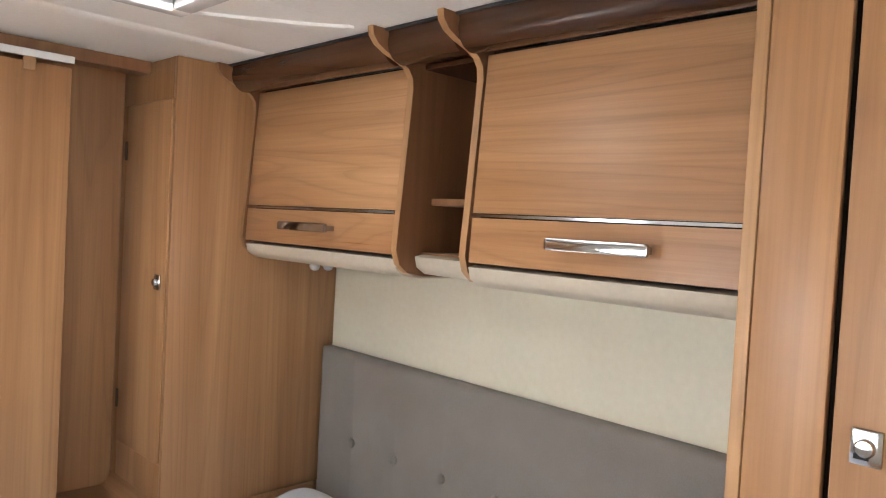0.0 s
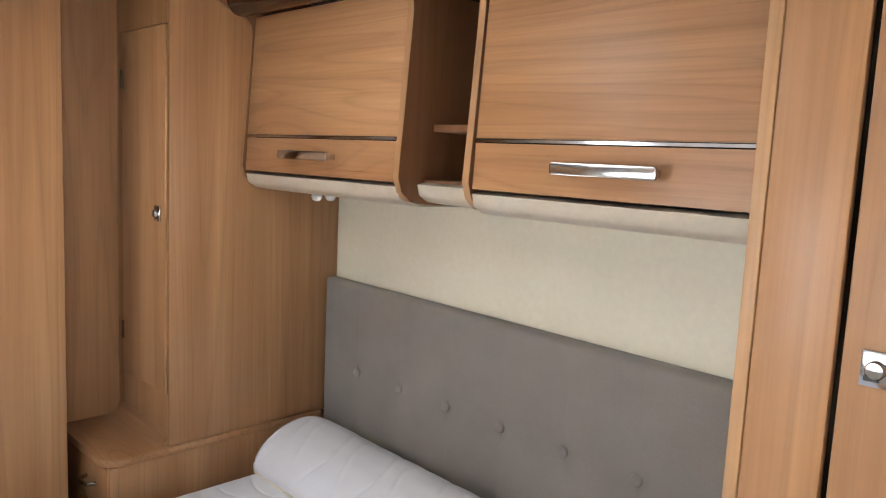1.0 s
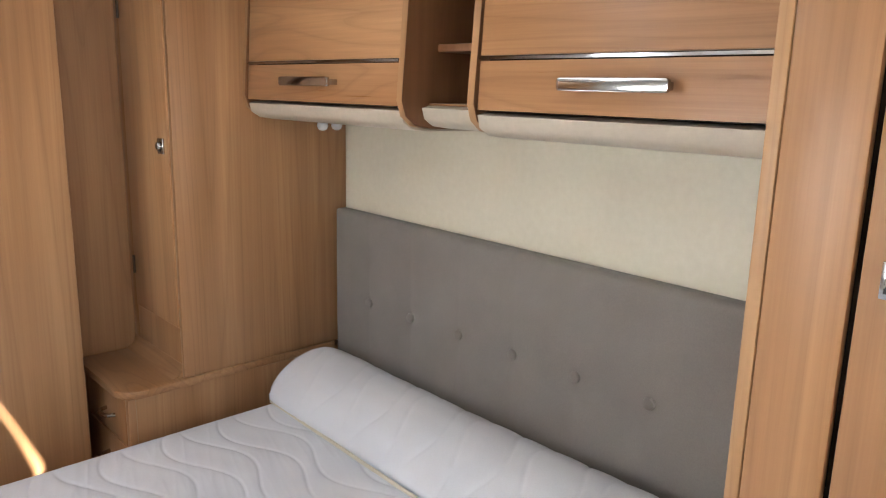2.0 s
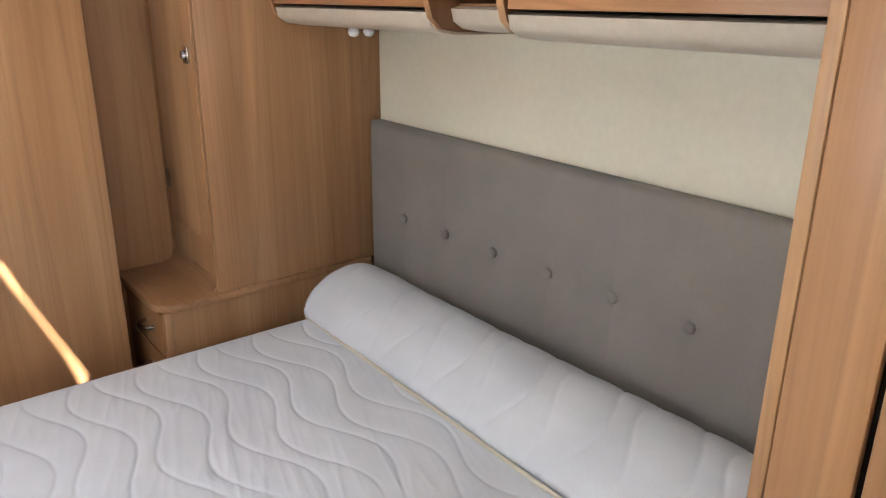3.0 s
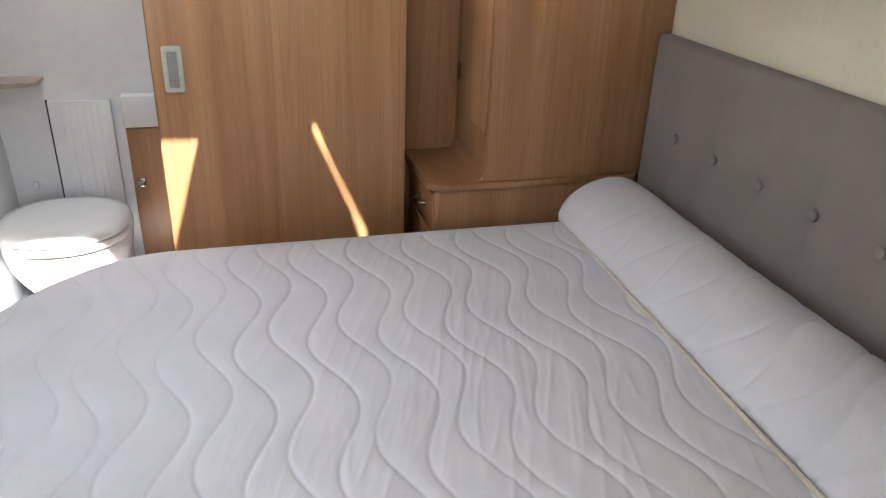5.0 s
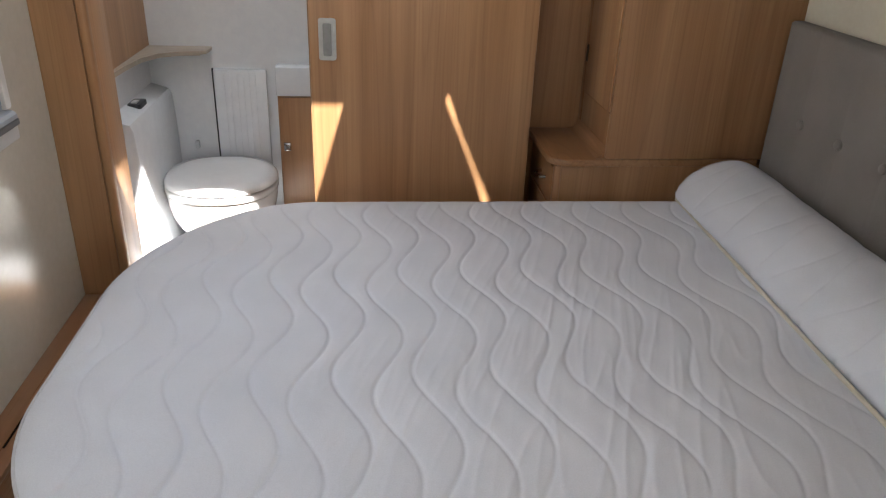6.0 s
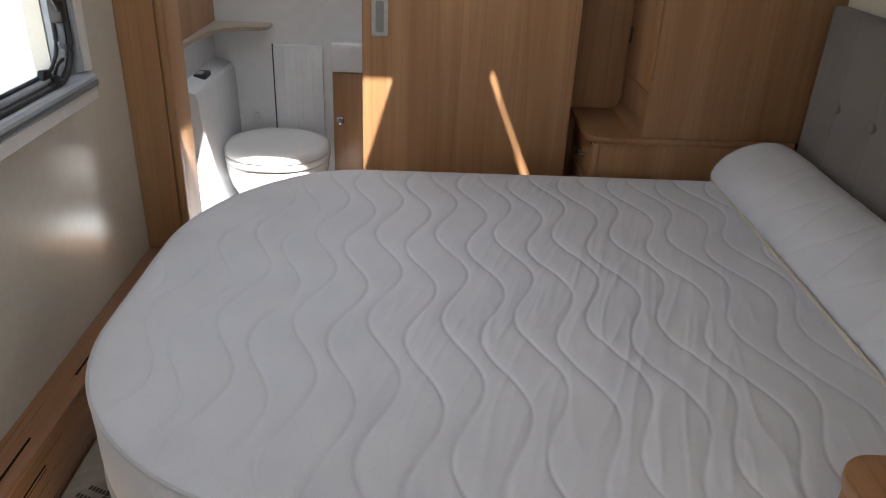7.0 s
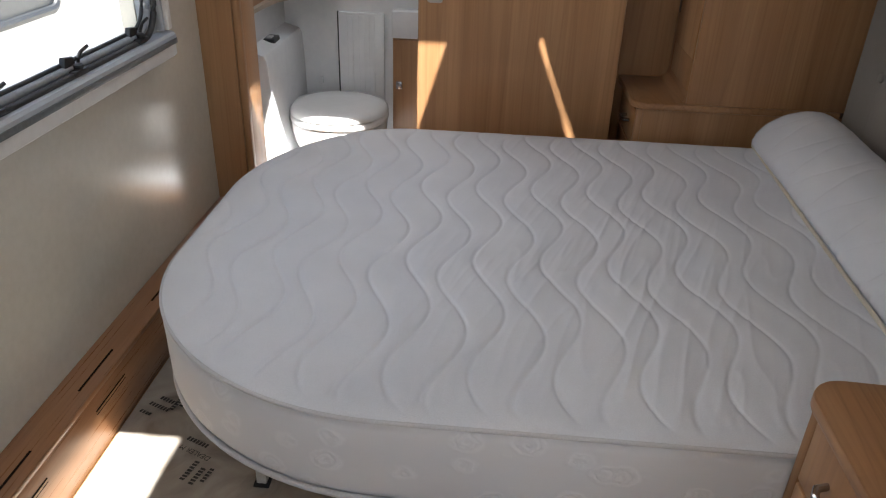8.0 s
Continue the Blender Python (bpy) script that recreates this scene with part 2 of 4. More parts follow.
def tube(points, radius, closed=False, sides=10):
    """A round bar along a line of points."""
    bm = bmesh.new()
    pts = [Vector(p) for p in points]
    rings, n = [], len(pts)
    for i, p in enumerate(pts):
        a = pts[(i - 1) % n] if closed or i else p
        b = pts[(i + 1) % n] if closed or i < n - 1 else p
        d = (b - a).normalized()
        side = d.cross(Z) if abs(d.z) < 0.95 else d.cross(Vector((1, 0, 0)))
        side.normalize()
        up = side.cross(d)
        rings.append([bm.verts.new(p + radius * (math.cos(t) * side + math.sin(t) * up)) for t in (2 * math.pi * k / sides for k in range(sides))])
    for i in range(n if closed else n - 1):
        r, s = rings[i], rings[(i + 1) % n]
        for k in range(sides):
            bm.faces.new((r[k], r[(k + 1) % sides], s[(k + 1) % sides], s[k]))
    if not closed:
        bm.faces.new(rings[0][::-1])
        bm.faces.new(rings[-1])
    bmesh.ops.recalc_face_normals(bm, faces=bm.faces)
    return bm


def lathe(profile, centre, axis="z", sides=32):
    """A turned piece: (radius, height) pairs round an axis."""
    bm = bmesh.new()
    rings = []
    for r, h in profile:
        ring = []
        for k in range(sides):
            t = 2 * math.pi * k / sides
            u, v = r * math.cos(t), r * math.sin(t)
            ring.append(bm.verts.new(Vector(centre) + Vector({"z": (u, v, h), "x": (h, u, v), "y": (u, h, v)}[axis])))
        rings.append(ring)
    for r, s in zip(rings, rings[1:]):
        for k in range(sides):
            bm.faces.new((r[k], r[(k + 1) % sides], s[(k + 1) % sides], s[k]))
    bm.faces.new(rings[0][::-1])
    bm.faces.new(rings[-1])
    bmesh.ops.recalc_face_normals(bm, faces=bm.faces)
    return bm


def grid_mesh(P):
    """A bmesh from an array of points (rows, columns, 3)."""
    bm = bmesh.new()
    rows, cols = P.shape[:2]
    vs = [[bm.verts.new(P[i, j]) for j in range(cols)] for i in range(rows)]
    for i in range(rows - 1):
        for j in range(cols - 1):
            bm.faces.new((vs[i][j], vs[i][j + 1], vs[i + 1][j + 1], vs[i + 1][j]))
    return bm


def rounded(x0, x1, y0, y1, r, seg=8, corners=(1, 1, 1, 1)):
    """A rectangle with rounded corners, as an outline; corners: at (x0,y0), (x1,y0), (x1,y1), (x0,y1)."""
    out = []
    for (cx, cy, sx, sy, a0), on in zip(((x0, y0, 1, 1, 180), (x1, y0, -1, 1, 270), (x1, y1, -1, -1, 0), (x0, y1, 1, -1, 90)), corners):
        if not on:
            out.append((cx, cy))
            continue
        for k in range(seg + 1):
            t = radians(a0 + 90 * k / seg)
            out.append((cx + sx * r + r * math.cos(t), cy + sy * r + r * math.sin(t)))
    return out


def mesh_object(name, bm, mat, base=Vector((0, 0, 0)), smooth=35):
    me = bpy.data.meshes.new(name)
    bm.to_mesh(me)
    bm.free()
    me.transform(Matrix.Translation(-Vector(base)))
    for p in me.polygons:
        p.use_smooth = True
    me.set_sharp_from_angle(angle=radians(smooth))
    me.materials.append(mat)
    return new(name, me)


def thing(name, base, label, category, group=""):
    ob = new(name)
    ob.empty_display_size = 0.05
    ob.location = base
    bpy.context.view_layer.update()
    return tagged(ob, label, category, group)


def origin(ob):
    return Vector(ob.location) + (origin(ob.parent) if ob.parent else Vector((0, 0, 0)))


def part(name, bm, mat, parent, label="", smooth=35):
    """One mesh under a thing or a part; bm is in the place's coordinates."""
    ob = mesh_object(name, bm, mat, origin(parent), smooth)
    ob.parent = parent
    if label:
        ob["label"] = label
    return ob


def single(name, bm, mat, label, category, base=(0, 0, 0), group="", smooth=35):
    ob = mesh_object(name, bm, mat, base, smooth)
    ob.location = base
    return tagged(ob, label, category, group)


def structure(name, bm, mat, label="", smooth=35):
    return tagged(mesh_object(name, bm, mat, smooth=smooth), label=label, kind="structure")


# ---- the shell of the caravan ----
FLOOR, TOP = 0.2, 2.012
XW, YF, YB = -2.15, -3.2, 2.36     # window wall, front end, washroom back

structure("floor", boxed(XW - 0.05, 0.05, YF, YB, FLOOR - 0.05, FLOOR), VINYL, "wood-effect vinyl floor")
structure("wall_head", boxed(0, 0.04, YF, -2.3, FLOOR, TOP), HEAD_WALL)
for i, b in enumerate(((-2.3, -1.2, FLOOR, 1.02), (-2.3, -1.2, 1.6, TOP), (-1.2, YB, FLOOR, TOP))):
    structure("wall_bedhead_%d" % (i + 1), boxed(0, 0.04, b[0], b[1], b[2], b[3]), HEAD_WALL, "cream wallboard behind the bedhead")
# the opening in this unseen end wall is added for the front fill lamp
for i, b in enumerate(((XW, 0, FLOOR, 1.02), (XW, 0, 1.64, TOP), (XW, -1.7, 1.02, 1.64), (-0.46, 0, 1.02, 1.64))):
    structure("wall_front_%d" % (i + 1), boxed(b[0], b[1], YF - 0.04, YF, b[2], b[3]), HEAD_WALL, "cream wallboard round an added opening for the front fill light")
# the window wall with its opening
WY0, WY1, WZ0, WZ1 = -0.42, 0.785, 1.035, 1.62
for i, b in enumerate(((YF, YB, FLOOR, WZ0), (YF, YB, WZ1, TOP), (YF, WY0, WZ0, WZ1), (WY1, YB, WZ0, WZ1))):
    structure("wall_window_%d" % (i + 1), boxed(XW - 0.04, XW, b[0], b[1], b[2], b[3]), WALL_GLOSS, "glossy cream wallboard below the window")
# ceiling, with three added sun openings: two unseen vents and a narrow slit
RL = ((-1.64, -1.025, 0.56, 0.90), (-1.545, -1.345, -1.185, -0.728), (-0.742, -0.452, 0.70, 0.925))


def ceiling():
    xs = sorted({XW - 0.04, 0.04, *(v for r in RL for v in r[:2])})
    ys = sorted({YF - 0.04, YB, *(v for r in RL for v in r[2:])})
    bm = bmesh.new()
    for x0, x1 in zip(xs, xs[1:]):
        for y0, y1 in zip(ys, ys[1:]):
            cx, cy = (x0 + x1) / 2, (y0 + y1) / 2
            if not any(r[0] < cx < r[1] and r[2] < cy < r[3] for r in RL):
                box(bm, x0, x1, y0, y1, TOP, TOP + 0.035)
    return bm


structure("ceiling", ceiling(), CEILING, "white caravan ceiling board")
P = np.array([[(x, 1.135 + dy, TOP - dz) for dy, dz in ((-0.03, -0.001), (-0.022, 0.004), (-0.01, 0.007), (0.01, 0.007), (0.022, 0.004), (0.03, -0.001))] for x in (XW, -1.6, -1.0, -0.43)])
structure("ceiling_trim", grid_mesh(P), CEILING, "white ceiling joint strip")
structure("ground", boxed(-400, 400, -400, 400, -0.6, -0.5), PAVING, "pale paving outside")


def roof_light(r, label, w=0.05):
    x0, x1, y0, y1 = r
    t = thing("roof_light", ((x0 + x1) / 2, (y0 + y1) / 2, TOP), label, "roof light", "roof lights")
    for a in ((x0 - w, x1 + w, y0 - w, y0), (x0 - w, x1 + w, y1, y1 + w), (x0 - w, x0, y0, y1), (x1, x1 + w, y0, y1)):
        part("frame", boxed(*a, TOP - 0.018, TOP - 0.002, 0.005), PLASTIC, t)
    for a in ((x0 - 0.008, x1 + 0.008, y0 - 0.008, y0 - 0.001), (x0 - 0.008, x1 + 0.008, y1 + 0.001, y1 + 0.008), (x0 - 0.008, x0 - 0.001, y0, y1), (x1 + 0.001, x1 + 0.008, y0, y1)):
        part("upstand", boxed(*a, TOP + 0.036, TOP + 0.06), PLASTIC, t)
    return t


# both vents are unseen, placed to aim the sun's patches
roof_light(RL[0], "white framed roof vent, added unseen to let the sun in by the washroom", 0.024)
roof_light(RL[1], "white framed roof vent, added unseen to let the sun onto the aisle floor")
# added slit in plain ceiling board, shaping the sun's streak on the sliding door
blind = thing("sun_slit", (-0.6, 0.8, TOP), "white ceiling panel with an added slit for the sun streak", "blind")
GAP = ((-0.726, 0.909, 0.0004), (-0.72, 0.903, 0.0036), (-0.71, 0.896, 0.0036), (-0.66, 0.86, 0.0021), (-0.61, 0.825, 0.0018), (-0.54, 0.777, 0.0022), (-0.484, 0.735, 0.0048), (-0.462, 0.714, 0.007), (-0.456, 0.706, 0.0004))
x0, x1, y0, y1 = RL[2]
part("slit_near_panel", prism([(x - w, y - w) for x, y, w in GAP] + [(x1, y0), (x0, y0), (x0, y1 - 0.001)], TOP, TOP + 0.004, "z"), CEILING, blind)
part("slit_far_panel", prism([(x + w, y + w) for x, y, w in GAP] + [(x1, y0 + 0.001), (x1, y1), (x0, y1)], TOP, TOP + 0.004, "z"), CEILING, blind)
# added lip keeps the slit out of the camera's sight
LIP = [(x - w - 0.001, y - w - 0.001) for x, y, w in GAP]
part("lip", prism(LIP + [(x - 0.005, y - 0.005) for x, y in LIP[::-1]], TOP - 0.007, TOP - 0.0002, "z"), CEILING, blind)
roof_b = thing("roof_light", (-0.875, 0.6, TOP), "white framed frosted roof light over the bed", "roof light", "roof lights")
for a in ((-0.998, -0.75, 0.855, 0.9), (-0.998, -0.75, 0.3, 0.345), (-0.998, -0.958, 0.3455, 0.8545), (-0.792, -0.75, 0.3455, 0.8545)):
    part("frame", boxed(*a, TOP - 0.02, TOP - 0.002, 0.006), PLASTIC, roof_b)
for a in ((-0.957, -0.793, 0.8455, 0.8545), (-0.957, -0.793, 0.3455, 0.3545)):
    part("inner_rim", boxed(*a, TOP - 0.026, TOP - 0.003, 0.004), PLASTIC, roof_b)

# ---- the side window ----


def side_window():
    t = thing("window_1", (XW, (WY0 + WY1) / 2, WZ0), "hinged acrylic caravan window with grey frame", "window")
    t["kind"] = "structure"
    y0, y1, z0, z1 = WY0 + 0.01, 0.80, 1.024, 1.63
    for name, rad, x, inset, mat in (("rubber_seal", 0.008, -2.098, 0.008, RUBBER), ("frame", 0.009, -2.110, 0.020, GREY_FRAME), ("inner_seal", 0.005, -2.118, 0.031, RUBBER)):
        lp = rounded(y0 + inset, y1 - inset, z0 + inset, z1 - inset, 0.095 - inset * 0.6, 8)
        part(name, tube([(x, a, b) for a, b in lp], rad, True, 12), mat, t)
    pane = part("pane", prism(rounded(y0 + 0.028, y1 - 0.028, z0 + 0.028, z1 - 0.028, 0.08, 8), -2.127, -2.122, "x"), GLASS, t, "clear acrylic pane")
    pane.visible_shadow = False
    # lining between wall and frame
    for a in ((y0 - 0.03, y1 + 0.01, z0 - 0.028, z0 + 0.012), (y0 - 0.03, y1 + 0.01, z1 - 0.012, z1 + 0.03), (y0 - 0.03, y0 + 0.012, z0 + 0.0125, z1 - 0.0125), (y1 - 0.012, y1 + 0.01, z0 + 0.0125, z1 - 0.0125)):
        part("lining", boxed(XW + 0.0005, -2.106, *a, 0.002), GREY_FRAME, t)
    xi, ye = -2.075, 0.85
    part("sill_rail", prism([(-2.1055, 1.013), (xi, 1.010), (xi, 1.019), (xi - 0.006, 1.026), (-2.1055, 1.031)], WY0 - 0.06, ye, "y"), RAIL_GREY, t, "blue-grey sill rail")
    part("rail_edge", boxed(-2.1055, xi + 0.003, WY0 - 0.06, ye + 0.001, 0.9955, 1.0095, 0.002), RAIL_DARK, t)
    part("sill_moulding", prism([(XW + 0.0005, 0.955), (-2.088, 0.958), (-2.08, 0.964), (-2.079, 0.995), (XW + 0.0005, 0.995)], WY0 - 0.07, ye + 0.004, "y", 0.002), SILL, t, "pale sill moulding")
    part("side_track", boxed(XW + 0.0005, -2.09, 0.811, 0.826, 1.032, z1 + 0.04, 0.004), RAIL_GREY, t)
    part("side_moulding", boxed(XW + 0.0005, -2.082, 0.8265, 0.853, 1.032, z1 + 0.04, 0.005), SILL, t)
    for y in (-0.22, 0.085, 0.385, 0.687):
        c = part("catch", boxed(-2.118, -2.085, y - 0.026, y + 0.026, 1.0315, 1.043, 0.003), BLACK, t, "black window catch")
        part("knob", lathe([(0.005, 0), (0.01, 0.002), (0.011, 0.01), (0.005, 0.013)], (-2.094, y, 1.042), "z", 16), BLACK, c)
        part("wedge", prism([(y - 0.04, 1.042), (y + 0.012, 1.042), (y + 0.004, 1.068), (y - 0.026, 1.072)], -2.119, -2.104, "x", 0.003), BLACK, c)
        part("lever", tube([(-2.1, y + 0.006, 1.042), (-2.098, y + 0.012, 1.062), (-2.097, y + 0.024, 1.074), (-2.097, y + 0.055, 1.08)], 0.0042, False, 8), BLACK, c)
    c = part("catch", boxed(-2.12, -2.09, y1 - 0.04, y1 - 0.012, 1.155, 1.205, 0.004), BLACK, t)
    part("lever", tube([(-2.1, y1 - 0.03, 1.18), (-2.092, y1 - 0.05, 1.195), (-2.09, y1 - 0.07, 1.215)], 0.0055, False, 8), BLACK, c)
    return t


side_window()

# ---- the low duct box along the window wall ----
XL, ZL = -2.062, 0.376


def duct_box():
    t = thing("duct_box", (XW, 0.0, FLOOR), "low oak-faced heating duct box with vent slots", "duct box")
    part("top", boxed(XW + 0.001, XL + 0.003, -1.6, 1.185, ZL - 0.016, ZL, 0.003), WOOD_DUCT, t)
    part("front", boxed(XL - 0.015, XL, -1.6, 1.185, FLOOR + 0.004, ZL - 0.0165, 0.002), WOOD_DUCT, t)
    for y in (-0.62, -0.235, 0.115, 0.5):
        part("slot", boxed(-2.094, -2.089, y, y + 0.16, ZL - 0.006, ZL + 0.0012), DARK_GAP, t, "dark vent slot")
    for y in (-0.55, -0.16, 0.185, 0.56):
        part("vent", boxed(XL - 0.01, XL + 0.0015, y - 0.07, y + 0.07, 0.3175, 0.3205), DARK_GAP, t, "dark vent slot")
        part("vent", boxed(XL - 0.01, XL + 0.0015, y - 0.07, y + 0.07, 0.3085, 0.3115), DARK_GAP, t, "dark vent slot")
        part("vent_edge", boxed(XL - 0.01, XL + 0.002, y - 0.072, y + 0.072, 0.3119, 0.3171), WOOD_EDGE, t)
    return t


duct_box()

# ---- protective film on the aisle floor ----
fx = np.linspace(XL + 0.004, -0.8, 60)
fy = np.linspace(-2.2, 1.15, 130)
P = np.zeros((len(fy), len(fx), 3))
for i, y in enumerate(fy):
    for j, x in enumerate(fx):
        P[i, j] = (x, y, FLOOR + 0.004 + 0.0035 * max(0.0, noise.noise(Vector((x * 7, y * 5, 0)))) + 0.002 * max(0.0, noise.noise(Vector((x * 23, y * 17, 3)))))
film_sheet = single("protective_film", grid_mesh(P), FILM, "creased brown printed protective film on the floor", "floor film")


def lettering(body, x, y, turn, size, parent):
    cu = bpy.data.curves.new("print", "FONT")
    cu.body, cu.size, cu.align_x = body, size, "CENTER"
    tmp = bpy.data.objects.new("print", cu)
    scene.collection.objects.link(tmp)
    bpy.context.view_layer.update()
    me = bpy.data.meshes.new_from_object(tmp.evaluated_get(bpy.context.evaluated_depsgraph_get()))
    bpy.data.objects.remove(tmp)
    me.transform(pose(x, y, FLOOR + 0.011, 0, 0, turn))
    me.materials.append(INK)
    ob = new("print", me)
    ob.parent = parent
    return ob


lettering("DEALER M", -1.843, 0.127, 158, 0.02, film_sheet)
BARS = ((-1.856, 0.158, 0.07, 158, 0.006), (-1.812, 0.055, 0.06, 75, 0.006), (-1.835, 0.07, 0.07, 75, 0.006), (-1.79, 0.06, 0.05, 75, 0.005),
        (-2.0, 0.27, 0.07, 158, 0.006), (-1.985, 0.295, 0.06, 158, 0.006), (-1.955, 0.29, 0.06, 75, 0.006), (-1.935, 0.3, 0.05, 75, 0.006), (-2.025, 0.245, 0.04, 158, 0.005))
for x, y, w, a, h in BARS:
    n = max(2, int(w / 0.0092))
    for k in range(n):
        b = part("print", boxed(-0.0029, 0.0029, -h, h, 0, 0.0006), INK, film_sheet)
        c, s_ = math.cos(radians(a)), math.sin(radians(a))
        off = (k - n / 2) * 0.0092
        b.matrix_basis = pose(x + c * off, y + s_ * off, FLOOR + 0.0105, 0, 0, a)

# ---- bed ----
MX0, MX1, MY0, MY1 = -1.903, -0.06, -0.195, 1.252
MTOP, MPIPE, MBOT = 0.653, 0.639, 0.45


def foot_x(y):
    """The mattress's foot outline: x at each y."""
    if y > 0.70:
        v = min(1.0, (y - 0.70) / (MY1 - 0.70))
        return -1.44 - 0.463 * max(0.0, 1 - v ** 1.85) ** (1 / 1.85)
    if y < 0.32:
        v = min(1.0, (0.32 - y) / (0.32 - MY0))
        return -1.35 - 0.553 * math.sqrt(max(0.0, 1 - v * v))
    return MX0


def bed_outline(n=26):
    far = [(-1.44 - 0.463 * math.sin(t) ** (2 / 1.85), 0.70 + (MY1 - 0.70) * math.cos(t) ** (2 / 1.85)) for t in np.linspace(0, math.pi / 2, n)]
    near = [(-1.35 - 0.553 * math.cos(t), 0.32 - (0.32 - MY0) * math.sin(t)) for t in np.linspace(0, math.pi / 2, n)]
    return [(MX1, MY1), (-0.5, MY1), (-1.0, MY1)] + far + near + [(-1.0, MY0), (-0.5, MY0), (MX1, MY0)]


def quilt(u, v):
    """Depth below the puffed cloth of the stitched wave lines: 0 to 1; u across the lines, v along them."""
    best = 9.0
    u += 0.028 * (v - 0.5)
    k0 = round((u + 1.419) / 0.0772)
    for k in (k0 - 1, k0, k0 + 1):
        peak = 0.49 if k % 2 == 0 else 0.566
        a = 2 * math.pi * (v - peak) / 0.425
        line = -1.419 + 0.0772 * k + 0.035 * math.cos(a)
        slope = 0.035 * 2 * math.pi / 0.425 * math.sin(a)
        best = min(best, abs(u - line) / math.sqrt(1 + slope * slope))
    return best


def puff(d):
    return 0.55 * (1 - math.exp(-(d / 0.0036) ** 1.8)) + 0.45 * (1 - math.exp(-(d / 0.016) ** 1.6))


def mattress():
    t = thing("mattress", (-1.0, 0.53, MBOT), "white quilted mattress with wavy stitching and rounded foot", "mattress")
    rows, cols = 440, 560
    P = np.zeros((rows, cols, 3))
    for i in range(rows):
        s = i / (rows - 1)
        y = MY0 + 0.0015 + (MY1 - MY0 - 0.003) * s
        xl = foot_x(y)
        for j in range(cols):
            x = xl + (MX1 - xl) * j / (cols - 1)
            edge = min(y - MY0, MY1 - y, (x - xl) * 0.8)
            if x < -1.3:
                cx, cy, ax, ay = (-1.44, 0.70, 0.463, MY1 - 0.70) if y > 0.51 else (-1.35, 0.32, 0.553, 0.32 - MY0)
                dx, dy = max(0.0, (cx - x) / ax), max(0.0, ((y - cy) if y > 0.51 else (cy - y)) / ay)
                edge = min(edge, (1 - math.hypot(dx, dy)) * 0.48 + 0.0)
            edge = max(edge, 0.0)
            e = min(1.0, edge / 0.035)
            roll = math.sqrt(max(0.0, 1 - (1 - e) ** 2))
            h = MPIPE + (MTOP - MPIPE) * roll
            fade = min(1.0, edge / 0.05)
            relief = 0.0047 + 0.0028 * min(1.0, max(0.0, (-0.75 - x) / 0.5))
            h += fade * relief * (puff(quilt(x, y)) - 0.7)
            h += fade * 0.0035 * noise.noise(Vector((x * 2.2, y * 2.2, 1)))
            # soft creases that run towards the near edge, and gathers along its seam
            w = math.exp(-((x + 0.85) / 0.42) ** 2) * math.exp(-((y - 0.22) / 0.5) ** 2)
            h += fade * w * (0.0038 * (1 - abs(noise.noise(Vector((x * 21 - y * 7, y * 2.6, 7))))) ** 7 + 0.0022 * noise.noise(Vector((x * 11 - y * 3.5, y * 2, 4))))
            w = math.exp(-((x + 0.8) / 0.55) ** 4) * max(0.0, 0.5 + noise.noise(Vector((x * 3, y * 3, 12))) * 1.2)
            h += fade * w * 0.0014 * (1 - abs(noise.noise(Vector((x * 34 - y * 11, y * 3.0, 17))))) ** 6
            if y < 0.1:
                w = math.exp(-((y - MY0 - 0.03) / 0.075) ** 2)
                h += fade * w * 0.0030 * max(0.0, noise.noise(Vector((x * 48, y * 4, 23))) + 0.15)
            P[i, j] = (x, y, h)
    top = part("top", grid_mesh(P), TICKING, t, smooth=180)
    out = bed_outline()
    heights = [(-0.012, MBOT + 0.004), (0.002, MBOT + 0.03), (0.004, 0.52), (0.004, 0.57), (0.003, MPIPE - 0.026), (-0.002, MPIPE - 0.015), (-0.011, MPIPE - 0.009), (-0.010, MPIPE - 0.001)]
    S = np.zeros((len(heights), len(out), 3))
    for i, (off, h) in enumerate(heights):
        for j, (x, y) in enumerate(out):
            d = Vector((x + 0.9, (y - 0.53) * 1.1, 0)).normalized()
            wob = 0.004 * noise.noise(Vector((x * 6, y * 6, h * 5))) if 0 < i < 4 else 0.0
            S[i, j] = (x + d.x * (off + wob), y + d.y * (off + wob), h)
    part("side", grid_mesh(S), DAMASK, t, "white damask side band", smooth=180)
    part("piping", tube([(x, y, MPIPE) for x, y in out], 0.0045), PIPING, t, "white edge piping")
    part("piping", tube([(x * 0.998, y, MBOT + 0.006) for x, y in out], 0.006), PIPING, t, "white edge piping")
    part("underside", prism(out, MBOT - 0.002, MBOT + 0.004, "z"), TICKING, t)
    return t


mattress()


